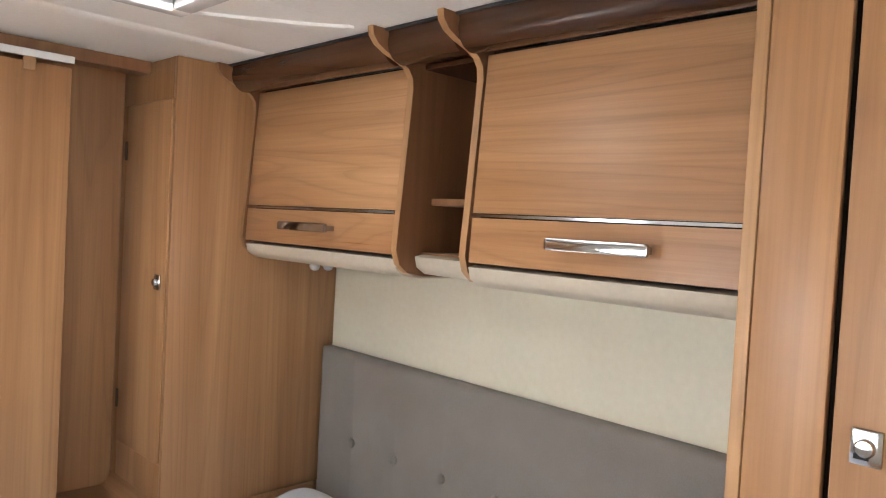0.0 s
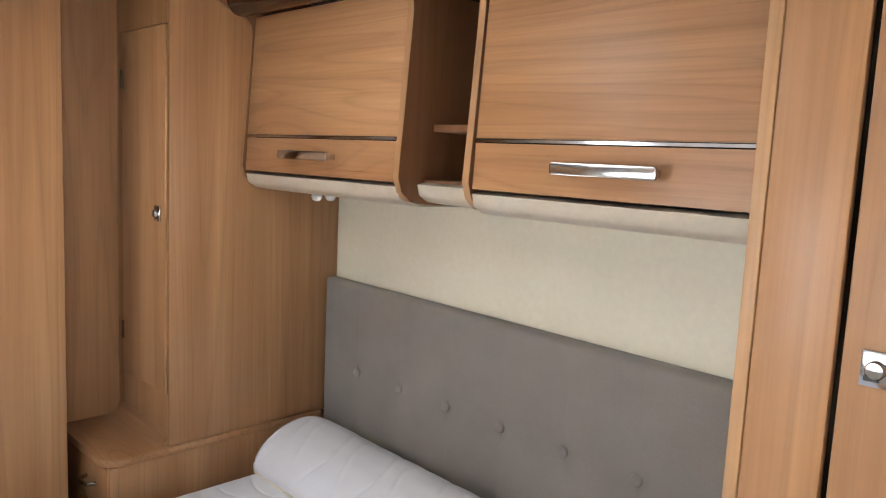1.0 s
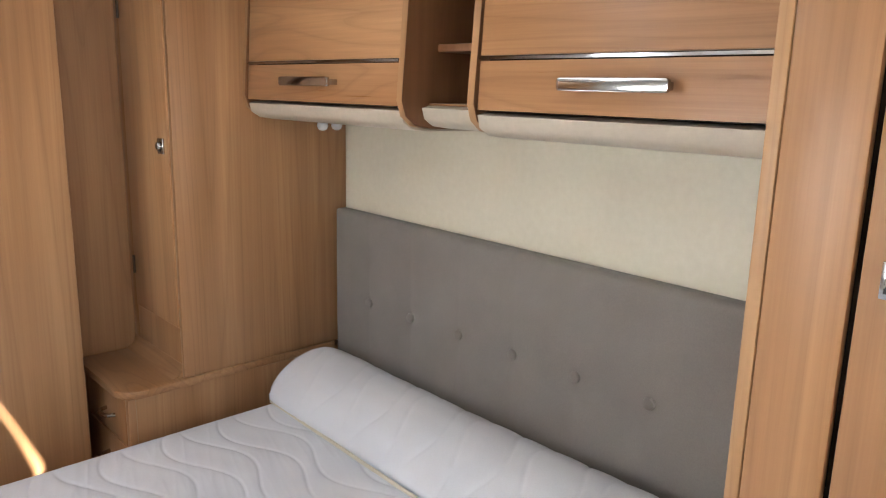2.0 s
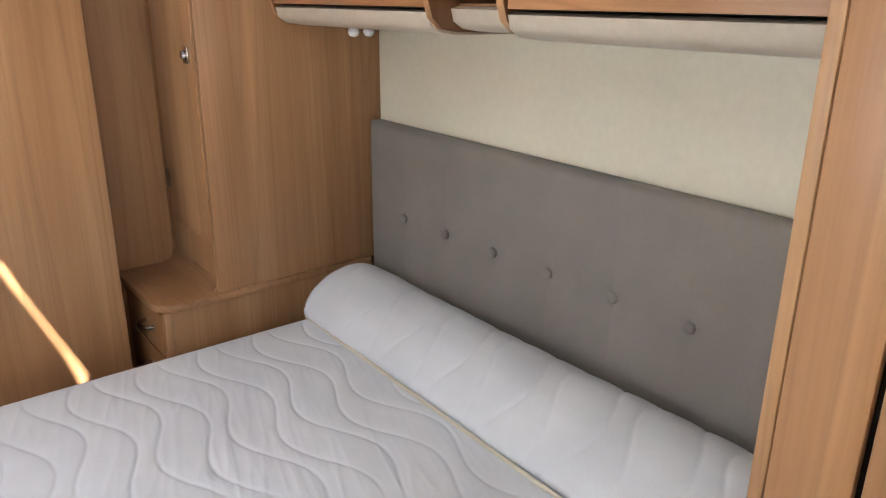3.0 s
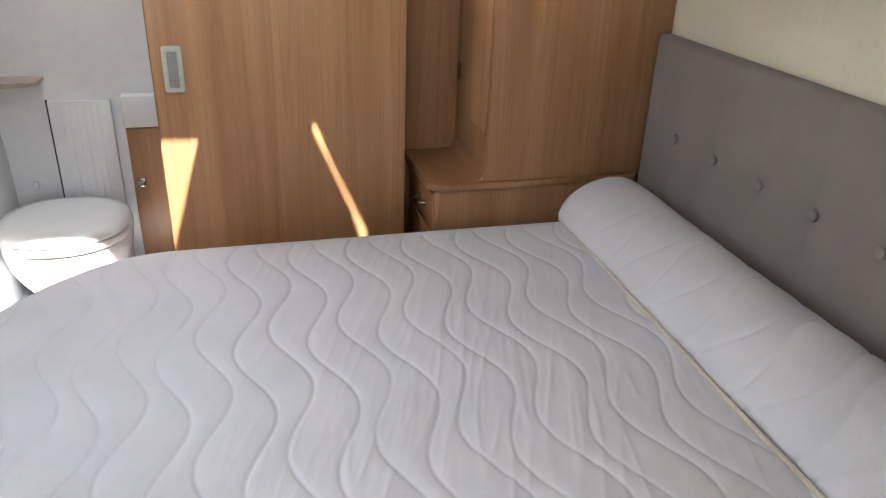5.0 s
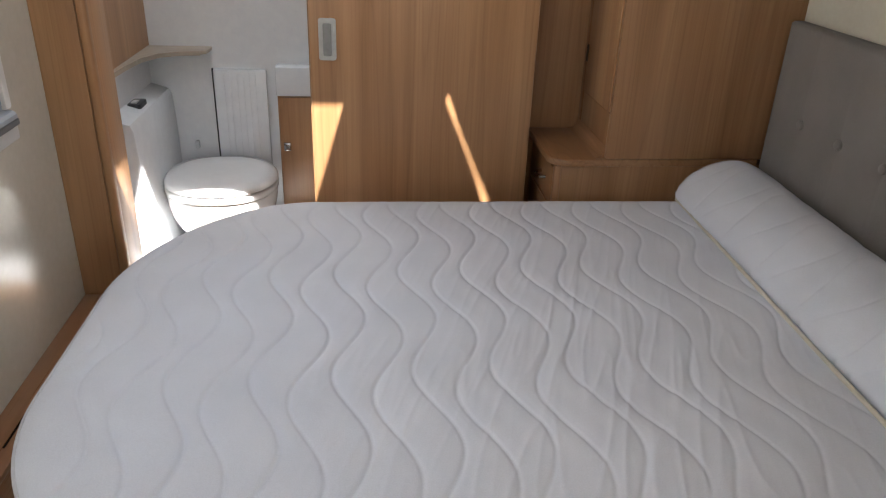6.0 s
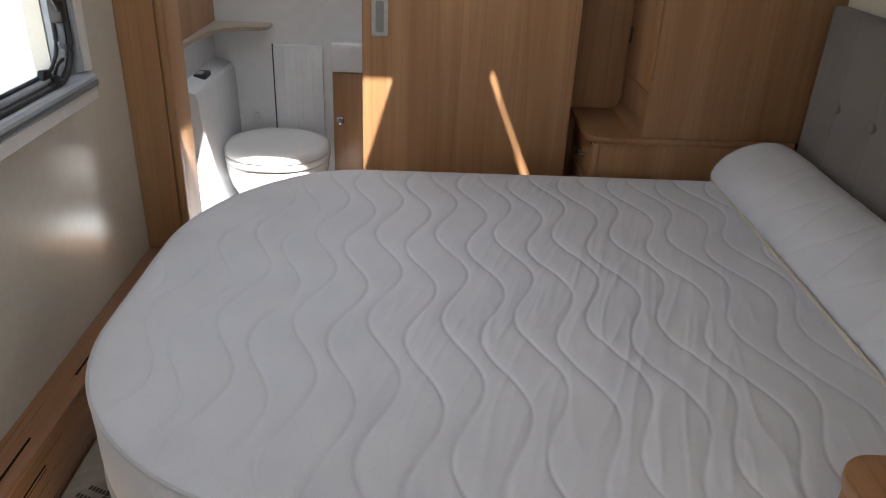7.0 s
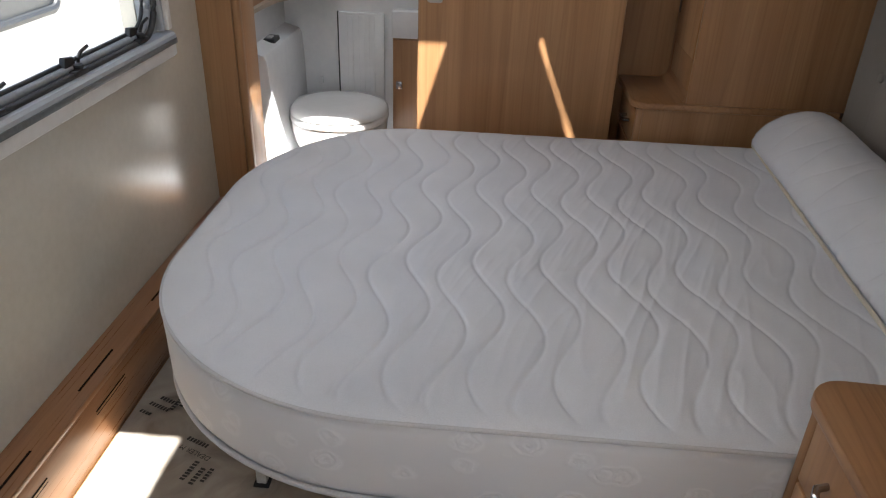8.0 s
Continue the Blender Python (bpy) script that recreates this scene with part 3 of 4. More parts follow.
def bolster():
    t = thing("bolster", (-0.2, 0.53, MTOP), "white quilted bolster cushion lying against the headboard", "bolster")
    prof = [(-0.338, 0.651), (-0.35, 0.668), (-0.342, 0.695), (-0.312, 0.735), (-0.258, 0.768), (-0.2, 0.783), (-0.15, 0.782), (-0.1, 0.763), (-0.068, 0.725), (-0.062, 0.68), (-0.064, 0.652)]
    # resample the section smoothly
    pts = np.array(prof)
    seg = np.r_[0, np.cumsum(np.hypot(*np.diff(pts, axis=0).T))]
    s = np.linspace(0, seg[-1], 70)
    px, pz = np.interp(s, seg, pts[:, 0]), np.interp(s, seg, pts[:, 1])
    for _ in range(6):
        px[1:-1], pz[1:-1] = (px[:-2] + 2 * px[1:-1] + px[2:]) / 4, (pz[:-2] + 2 * pz[1:-1] + pz[2:]) / 4
    nx, nz = -np.gradient(pz), np.gradient(px)
    ln = np.hypot(nx, nz)
    nx, nz = nx / ln, nz / ln
    ys = np.linspace(-0.17, 1.246, 420)
    P = np.zeros((len(ys), len(s), 3))
    for i, y in enumerate(ys):
        e = min(1.0, min(y + 0.17, 1.246 - y) / 0.022)
        r = 0.975 + 0.025 * math.sqrt(max(0, 1 - (1 - e) ** 2))
        for j in range(len(s)):
            d = (0.0046 - 0.0024 * max(0.0, y)) * (puff(quilt(y * 0.8, s[j] + 0.2)) - 1) * e + 0.005 * noise.noise(Vector((s[j] * 5, y * 4, 9)))
            if j in (0, len(s) - 1):
                d = 0
            k = max(0.0, 1 - y / 1.25)
            P[i, j] = (-0.06 + (-0.14 + (px[j] + nx[j] * d + 0.2) * r) * (1 + 0.1 * k), y, 0.652 + (pz[j] + nz[j] * d - 0.652) * r * (1 - 0.04 * k))
    part("cover", grid_mesh(P), TICKING, t, smooth=180)
    for y, name in ((1.2455, "end_panel"), (-0.1695, "end_panel")):
        bm = bmesh.new()
        f = bm.faces.new([bm.verts.new((-0.2 + (a + 0.2) * 0.976, y, 0.652 + (b - 0.652) * 0.976)) for a, b in zip(px, pz)])
        part(name, bm, TICKING, t)
    part("piping", tube([(-0.344 - 0.03 * (1 - y / 1.25) - 0.005 * math.sin(3 * y + 0.5), y, 0.656) for y in np.linspace(-0.17, 1.245, 40)], 0.005), PIPING_Y, t, "yellowed cream piping")
    part("piping", tube([(-0.2 + (a + 0.2) * 0.985, 1.2445, 0.652 + (b - 0.652) * 0.985) for a, b in zip(px[2::3], pz[2::3])], 0.003), PIPING, t)
    return t


bolster()


def bed_base():
    t = thing("bed_base", (-0.9, 0.53, FLOOR), "oak plinth bed base under the mattress", "bed base")
    part("deck", prism([(MX1, MY1 - 0.05), (-1.35, MY1 - 0.05), (-1.64, 0.97), (-1.74, 0.53), (-1.71, 0.06), (-1.42, MY0 + 0.06), (MX1, MY0 + 0.06)], MBOT - 0.03, MBOT - 0.004, "z", 0.004), WOOD_H, t)
    part("plinth", boxed(-1.2, MX1, MY0 + 0.1, MY1 - 0.1, FLOOR + 0.001, MBOT - 0.031, 0.004), WOOD_H2, t)
    for x, y in ((-1.66, 0.055), (-1.58, 0.94)):
        leg = part("leg", boxed(x - 0.012, x + 0.012, y - 0.012, y + 0.012, FLOOR + 0.012, MBOT - 0.031, 0.003), GREY_PLATE, t, "pale metal leg")
        part("foot", boxed(x - 0.018, x + 0.018, y - 0.018, y + 0.018, FLOOR + 0.005, FLOOR + 0.0125, 0.002), BLACK, leg)
    return t


bed_base()


def headboard():
    HY0, HY1, HZ0, HZ1, HX = -0.172, 1.333, 0.5, 1.191, -0.047
    t = thing("headboard", (-0.02, 0.57, HZ0), "grey fabric headboard with a row of covered buttons", "headboard")
    buttons = [0.193 * k for k in range(7)]
    BZ = 0.922
    rows, cols = 120, 300
    P = np.zeros((rows, cols, 3))
    for i in range(rows):
        z = HZ0 + (HZ1 - HZ0) * i / (rows - 1)
        for j in range(cols):
            y = HY0 + (HY1 - HY0) * j / (cols - 1)
            near = min(abs(y - b) for b in buttons)
            dip = 0.006 * max(math.exp(-(((y - b) ** 2 + (z - BZ) ** 2) / 0.022 ** 2)) for b in buttons)
            fold = 0.0012 * math.exp(-(near / 0.006) ** 2) * (0.35 + 0.65 * math.exp(-((z - BZ) / 0.25) ** 2))
            e = min(HZ1 - z, HY1 - y, y - HY0)
            rnd = 0.014 * (1 - math.sqrt(max(0, 1 - (1 - min(1, e / 0.014)) ** 2)))
            x = HX + dip + fold + rnd + 0.0012 * noise.noise(Vector((y * 5, z * 5, 2)))
            P[i, j] = (x, y, HZ0 + (z - HZ0) * (1 - 0.024 * (HY1 - y) / (HY1 - HY0)))
    part("padding", grid_mesh(P), GREY_CLOTH, t, smooth=180)
    part("backing", prism([(HY0 + 0.0005, HZ0), (HY1 - 0.0005, HZ0), (HY1 - 0.0005, HZ1 - 0.0005), (HY0 + 0.0005, HZ1 - 0.0172)], -0.036, -0.001, "x", 0.002), GREY_CLOTH, t)
    for b in buttons:
        part("button", lathe([(0.004, 0.006), (0.012, 0.004), (0.0145, -0.001), (0.0125, -0.006), (0.007, -0.0085), (0.001, -0.009)], (HX + 0.002, b, BZ), "x", 20), GREY_CLOTH, t, "cloth-covered button")
    return t


headboard()

# ---- far wardrobe and bedside unit ----
XF = -0.556      # wardrobe front
XD = -0.715      # bedside drawer front
YS = 1.336       # wardrobe side
YP = 1.69        # panel behind the wardrobe
YB1 = 1.572      # washroom partition


def latch_parts(parent, x, y, z):
    """A square chrome push latch on a face that looks towards -x."""
    l = part("latch", boxed(x - 0.006, x + 0.001, y - 0.017, y + 0.017, z - 0.021, z + 0.021, 0.002), CHROME, parent, "square chrome push latch")
    part("button", lathe([(0.011, 0.0), (0.011, -0.006), (0.009, -0.009), (0.002, -0.01)], (x - 0.006, y, z), "x", 20), CHROME, l)
    part("recess", boxed(x - 0.0075, x - 0.0058, y - 0.004, y + 0.012, z - 0.014, z - 0.008), BLACK, l)
    return l


def far_wardrobe():
    zb = 0.756
    t = thing("wardrobe", (XF / 2, 1.5, zb), "tall narrow oak wardrobe with closed door beside the bed", "wardrobe", "bedside wardrobes")
    part("side_panel", boxed(XF + 0.0005, -0.001, YS, YS + 0.016, zb, TOP - 0.002, 0.002), WOOD_V, t)
    part("top_rail", boxed(XF + 0.001, XF + 0.018, YS + 0.0165, YP - 0.001, 1.8985, TOP - 0.002, 0.001), WOOD_V, t)
    part("frame_strip", boxed(XF + 0.001, XF + 0.018, 1.651, YP - 0.001, zb, 1.898, 0.001), WOOD_V, t)
    part("lower_panel", boxed(XF + 0.001, XF + 0.018, YS + 0.0165, 1.6505, zb, 0.8965, 0.001), WOOD_V, t)
    part("cove", prism([(XF + 0.002, zb), (XF - 0.03, zb), (XF - 0.02, zb + 0.002), (XF - 0.011, zb + 0.007), (XF - 0.005, zb + 0.015), (XF - 0.001, zb + 0.028), (XF + 0.0, zb + 0.038), (XF + 0.002, zb + 0.038)], YS + 0.012, YP - 0.002, "y"), WOOD_TOP, t)
    part("gap", boxed(XF + 0.006, XF + 0.012, YS + 0.0168, 1.6506, 0.897, 1.898), DARK_GAP, t)
    door = part("door", boxed(XF - 0.003, XF + 0.005, YS + 0.019, 1.648, 0.9, 1.8955, 0.002), WOOD_DOOR, t, "closed oak wardrobe door")
    for z in (1.028, 1.765):
        part("hinge", boxed(XF - 0.009, XF - 0.002, 1.638, 1.647, z - 0.028, z + 0.028, 0.002), WOOD_HINGE, door, "brown hinge cap")
    latch_parts(door, XF - 0.003, 1.395, 1.397)
    return t


far_wardrobe()


def bow_knob(parent, x, y, z):
    k = part("knob", tube([(x, y - 0.034, z), (x - 0.018, y - 0.028, z), (x - 0.026, y - 0.012, z), (x - 0.026, y + 0.012, z), (x - 0.018, y + 0.028, z), (x, y + 0.034, z)], 0.006, False, 10), CHROME, parent, "small chrome bow handle")
    return k


def bedside(name, y_bed, y_back, label, XD, over, zt):
    """A bedside drawer unit; y_bed: its bed-facing side, y_back: the far end; over: the top's overhang; zt: its height."""
    s = 1 if y_back > y_bed else -1
    xh, yb, zu = -0.0505, y_back, zt - 0.0235
    t = thing(name, (XD / 2, (y_bed + yb) / 2, FLOOR), label, "bedside unit", "bedside units")
    part("side_panel", boxed(XD + 0.022, xh, y_bed, y_bed + s * 0.016, FLOOR + 0.001, zu), WOOD_V, t)
    part("carcass", boxed(XD + 0.022, -0.002, y_bed + s * 0.0165, yb, FLOOR + 0.001, zu), WOOD_V, t)
    x0, rad = XD - 0.018, 0.06
    edge = [(xh, y_bed - s * 0.001), (-0.3, y_bed - s * over * 0.3)]
    ye = y_bed - s * over
    arc = [(x0 + rad - rad * math.sin(a), ye + s * (rad - rad * math.cos(a))) for a in np.linspace(0, math.pi / 2, 12)]
    part("top", prism(edge + arc + [(x0, yb), (xh, yb)], zu + 0.0005, zt, "z", 0.004), WOOD_TOP, t, "rounded oak bedside top")
    for k in range(4):
        z1 = zu - 0.012 - 0.134 * k
        d = part("drawer", boxed(XD, XD + 0.019, y_bed + s * 0.024, yb - s * 0.03, z1 - 0.128, z1, 0.003), WOOD_DOOR, t)
        bow_knob(d, XD, (y_bed + yb) / 2 - s * 0.04, z1 - 0.062)
    part("frame", boxed(XD + 0.004, XD + 0.021, yb - s * 0.029, yb, FLOOR + 0.001, zu, 0.002), WOOD_V, t)
    part("corner_post", boxed(XD + 0.001, XD + 0.0215, y_bed, y_bed + s * 0.0225, FLOOR + 0.001, zu, 0.001), WOOD_V, t)
    return t


bedside("bedside_unit", YS, YP - 0.001, "oak bedside drawer unit with rounded top below the wardrobe", XD, 0.011, 0.755)
bedside("bedside_unit", -0.201, -0.56, "oak bedside drawer unit with rounded top in the aisle", -0.672, 0.024, 0.7855)

# ---- near wardrobe ----
XN = -0.49


def near_wardrobe():
    t = thing("wardrobe", (XN / 2, -0.42, 0.786), "tall oak wardrobe with chrome latch on its closed door", "wardrobe", "bedside wardrobes")
    part("side_panel", boxed(XN + 0.021, -0.001, -0.194, -0.178, 0.7865, TOP - 0.002), WOOD_V, t)
    part("stile", boxed(XN, XN + 0.02, -0.2915, -0.1965, 0.7865, TOP - 0.002, 0.003), WOOD_DOOR, t)
    part("edging", boxed(XN - 0.001, XN + 0.02, -0.196, -0.1765, 0.7865, TOP - 0.002, 0.004), WOOD_EDGE, t, "pale oak edge moulding")
    part("gap", boxed(XN + 0.012, XN + 0.018, -0.305, -0.29, 0.7865, TOP - 0.002), DARK_GAP, t)
    d = part("door", boxed(XN - 0.002, XN + 0.017, -0.68, -0.3005, 0.79, TOP - 0.006, 0.004), WOOD_DOOR, t, "closed oak wardrobe door")
    latch_parts(d, XN - 0.002, -0.339, 1.37)
    part("side_panel", boxed(XN + 0.01, -0.001, -0.7, -0.684, 0.7865, TOP - 0.002), WOOD_V, t)
    part("back_panel", boxed(-0.012, -0.002, -0.683, -0.195, 0.7865, TOP - 0.002), WOOD_V, t)
    return t


near_wardrobe()
single("cabinet_base", boxed(XN + 0.02, -0.002, -0.7, -0.562, FLOOR + 0.001, 0.786, 0.003), WOOD_V, "oak cabinet base in the aisle", "cabinet", (0, 0, 0))

# ---- overhead lockers ----
EDGE = [(-0.2, 1.474), (-0.265, 1.476), (-0.312, 1.484), (-0.338, 1.503), (-0.349, 1.535), (-0.346, 1.58), (-0.341, 1.64), (-0.327, 1.83), (-0.323, 1.895), (-0.326, 1.92), (-0.339, 1.938), (-0.365, 1.95), (-0.4, 1.961), (-0.428, 1.975), (-0.443, 1.992), (-0.446, TOP - 0.001)]


def divider(parent, y, w=0.016):
    # divider faces take the oak darkened for shade
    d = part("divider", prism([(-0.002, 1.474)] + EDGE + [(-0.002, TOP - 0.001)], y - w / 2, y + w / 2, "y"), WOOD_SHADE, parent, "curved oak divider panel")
    part("edging", grid_mesh(np.array([[(x - 0.0016, y + dy, z - (0.0016 if k < 3 else 0)) for dy in (-w / 2 - 0.0006, -w / 4, w / 4, w / 2 + 0.0006)] for k, (x, z) in enumerate(EDGE)])), WOOD_EDGE, d, "pale edging strip")
    return d


def lip(parent, y0, y1, back=0.0):
    sec = [(-0.05, 1.468), (-0.26, 1.469), (-0.306, 1.475), (-0.331, 1.49), (-0.338, 1.514), (-0.318, 1.519), (-0.05, 1.517)]
    sec = [(min(x + back, -0.05), z + back * 0.15) for x, z in sec]
    return part("lip", prism(sec, y0, y1, "y"), CREAM, parent, "cream rounded bottom lip", smooth=50)


def slanted(x0, z0, x1, z1, y0, y1, thick, bevel=0.002):
    """A board between two heights whose front leans; thickness goes into the locker."""
    return prism([(x0, z0), (x1, z1), (x1 + thick, z1), (x0 + thick, z0)], y0, y1, "y", bevel)


def locker(y0, y1, label, hy):
    t = thing("overhead_locker", (-0.16, (y0 + y1) / 2, 1.474), label, "locker", "overhead lockers")
    lip(t, y0, y1)
    # solid near-black core stands for the shade behind the door gaps
    part("body", prism([(-0.312, 1.521), (-0.296, 1.955), (-0.002, 1.955), (-0.002, 1.521)], y0, y1, "y"), DARK_GAP, t, "near-black block painting the shade in the gaps round the doors")
    up = part("upper_door", slanted(-0.3385, 1.6245, -0.3175, 1.945, y0 + 0.006, y1 - 0.004, 0.014), WOOD_H, t, "oak locker door with horizontal grain")
    low = part("lower_door", slanted(-0.3435, 1.524, -0.339, 1.6145, y0 + 0.006, y1 - 0.004, 0.016), WOOD_H2, t, "oak lower door strip")
    part("trim", slanted(-0.3425, 1.617, -0.3415, 1.6225, y0 + 0.006, y1 - 0.004, 0.014, 0.0008), CHROME, up, "bright metal trim strip")
    a, b = hy
    h = part("handle", prism(rounded(a, b, 1.562, 1.584, 0.006, 4), -0.381, -0.371, "x", 0.002), CHROME, low, "flat chrome bar handle")
    for y in (a + 0.022, b - 0.022):
        part("post", boxed(-0.3725, -0.34, y - 0.009, y + 0.009, 1.566, 1.579, 0.002), CHROME, h)
    return t


locker(0.669, 1.322, "closed oak overhead locker by the wardrobe", (0.885, 1.095))
locker(-0.1755, 0.442, "closed oak overhead locker with chrome bar handle", (0.018, 0.223))
u = thing("open_shelf", (-0.16, 0.555, 1.474), "open oak shelf niche between the overhead lockers", "shelf")
divider(u, 0.661)
divider(u, 0.450)
# back, shelf and bottom: the niche's shade is painted by darker oak
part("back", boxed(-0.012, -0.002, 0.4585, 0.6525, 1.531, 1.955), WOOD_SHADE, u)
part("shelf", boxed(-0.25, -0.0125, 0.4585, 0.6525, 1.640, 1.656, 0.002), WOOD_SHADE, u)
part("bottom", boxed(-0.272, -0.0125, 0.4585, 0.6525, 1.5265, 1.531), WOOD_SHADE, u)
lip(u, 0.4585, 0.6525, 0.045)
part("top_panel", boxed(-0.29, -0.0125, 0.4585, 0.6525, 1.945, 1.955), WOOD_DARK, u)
e = thing("locker_end_panel", (-0.16, 1.329, 1.474), "curved oak end panel of the overhead lockers", "end panel")
divider(e, 1.329, 0.013)
for y0, y1 in ((-0.176, 0.441), (0.459, 0.652), (0.67, 1.322)):
    arc = [(-0.362 + 0.043 * math.cos(radians(a)), 1.984 + 0.043 * math.sin(radians(a))) for a in range(160, 391, 14)]
    arc = [(-0.405, TOP - 0.001)] + arc + [(-0.318, TOP - 0.001)]
    c = single("cornice", prism(arc, y0, y1, "y"), WOOD_DARK, "dark brown glossy cornice above the lockers", "cornice", (0, 0, 0), "cornices", 60)
    part("seal", boxed(-0.415, -0.4055, y0, y1, TOP - 0.006, TOP - 0.0005, 0.001), RUBBER, c)

# reading lamp clipped under the far end of the lockers
r = thing("reading_lamp", (-0.09, 1.28, 1.474), "small white reading lamp under the locker", "lamp")
part("base", boxed(-0.16, -0.04, 1.265, 1.315, 1.462, 1.4735, 0.004), PLASTIC, r)
for x in (-0.125, -0.075):
    part("head", lathe([(0.004, 0.0), (0.014, -0.002), (0.017, -0.012), (0.013, -0.022), (0.006, -0.026)], (x, 1.28, 1.462), "z", 18), PLASTIC, r)

# ---- partition, sliding door and post ----
YD = 1.455
structure("wall_partition", boxed(-1.47, -0.762, YB1, YB1 + 0.028, FLOOR, TOP), WOOD_V, "oak-faced partition panel")
structure("wall_partition_return", boxed(-0.78, -0.762, YB1 + 0.0285, YP - 0.0005, FLOOR, TOP), WOOD_V)
structure("wall_partition_rear", boxed(-0.762, -0.0005, YP, YP + 0.02, FLOOR, TOP), WOOD_V, "oak-faced panel behind the wardrobe")
# same oak as the door, darkened for the shade under the ceiling
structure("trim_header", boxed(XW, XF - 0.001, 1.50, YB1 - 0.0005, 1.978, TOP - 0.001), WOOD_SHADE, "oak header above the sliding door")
structure("wall_partition_header", boxed(XW, -1.4705, YB1, YB1 + 0.028, 1.93, TOP), WOOD_H)
rail = thing("door_rail", (-1.45, 1.49, 1.955), "white sliding-door rail under the ceiling", "rail")
part("track", boxed(-2.1, -0.775, 1.452, 1.499, 1.963, 1.9765, 0.003), PLASTIC, rail)
part("flange", boxed(-2.1, -0.776, 1.449, 1.4515, 1.957, 1.975, 0.0008), PLASTIC, rail)


def sliding_door():
    t = thing("sliding_door", (-1.12, YD + 0.012, FLOOR + 0.012), "oak sliding washroom door, pushed open, with grip plate", "door")
    x0, x1 = -1.475, -0.780
    part("leaf", boxed(x0, x1, YD, YD + 0.024, FLOOR + 0.012, 1.946, 0.003), WOOD_DOOR, t)
    part("edge_strip", boxed(x0 - 0.003, x0 - 0.0002, YD + 0.001, YD + 0.023, FLOOR + 0.013, 1.945, 0.001), WOOD_EDGE, t)
    for x in (-0.88, -1.36):
        part("hanger", boxed(x - 0.014, x + 0.014, YD - 0.004, YD - 0.0005, 1.925, 1.972, 0.002), WOOD_EDGE, t)
    hx0, hx1, hz0, hz1 = -1.447, -1.395, 1.026, 1.150
    g = part("grip_plate", prism(rounded(hx0, hx1, hz0, hz1, 0.008, 4), YD - 0.005, YD - 0.0005, "y", 0.0015), GREY_PLATE, t, "pale grey recessed grip plate")
    part("recess", prism(rounded(hx0 + 0.013, hx1 - 0.013, hz0 + 0.013, hz1 - 0.015, 0.006, 4), YD - 0.0065, YD - 0.0045, "y", 0.0006), GREY_DEEP, g)
    part("rim", tube([(a, YD - 0.006, b) for a, b in rounded(hx0 + 0.011, hx1 - 0.011, hz0 + 0.011, hz1 - 0.013, 0.007, 4)], 0.0025, True, 6), GREY_PLATE, g)
    return t


sliding_door()


def door_post():
    t = thing("door_post", (-2.09, 1.25, FLOOR), "oak door post beside the washroom opening", "door post")
    part("front_panel", boxed(XW + 0.0005, -2.037, 1.186, 1.2, ZL + 0.001, TOP - 0.001, 0.002), WOOD_V, t)
    part("lower_panel", boxed(XW + 0.0005, -2.037, 1.186, 1.2, FLOOR + 0.001, ZL - 0.0005, 0.002), WOOD_V, t)
    part("edging", boxed(-2.0365, -2.01, 1.181, 1.212, FLOOR + 0.001, TOP - 0.001, 0.009, 4), WOOD_EDGE, t, "pale rounded edging")
    part("jamb", boxed(-2.05, -2.015, 1.2125, 1.34, FLOOR + 0.001, TOP - 0.001, 0.002), WOOD_DOOR, t)
    return t


door_post()

# ---- washroom ----
YW = 2.085
structure("wall_washroom_back", boxed(XW, 0, YW, YW + 0.02, FLOOR, TOP), PLASTIC, "white moulded washroom wall")
structure("wall_washroom_side", boxed(XW + 0.0005, XW + 0.02, 1.341, YW, FLOOR, 0.925), PLASTIC)
structure("wall_washroom_side_upper", boxed(XW + 0.0005, XW + 0.03, 1.341, YW, 0.945, TOP), WOOD_V, "oak-faced washroom side panel")
structure("washroom_floor", boxed(XW + 0.02, -0.99, YB1 + 0.03, YW, FLOOR, FLOOR + 0.02), PLASTIC, "white moulded shower floor")
structure("washroom_inner_wall", boxed(-0.98, -0.96, YB1 + 0.029, YW, FLOOR, TOP), PLASTIC)


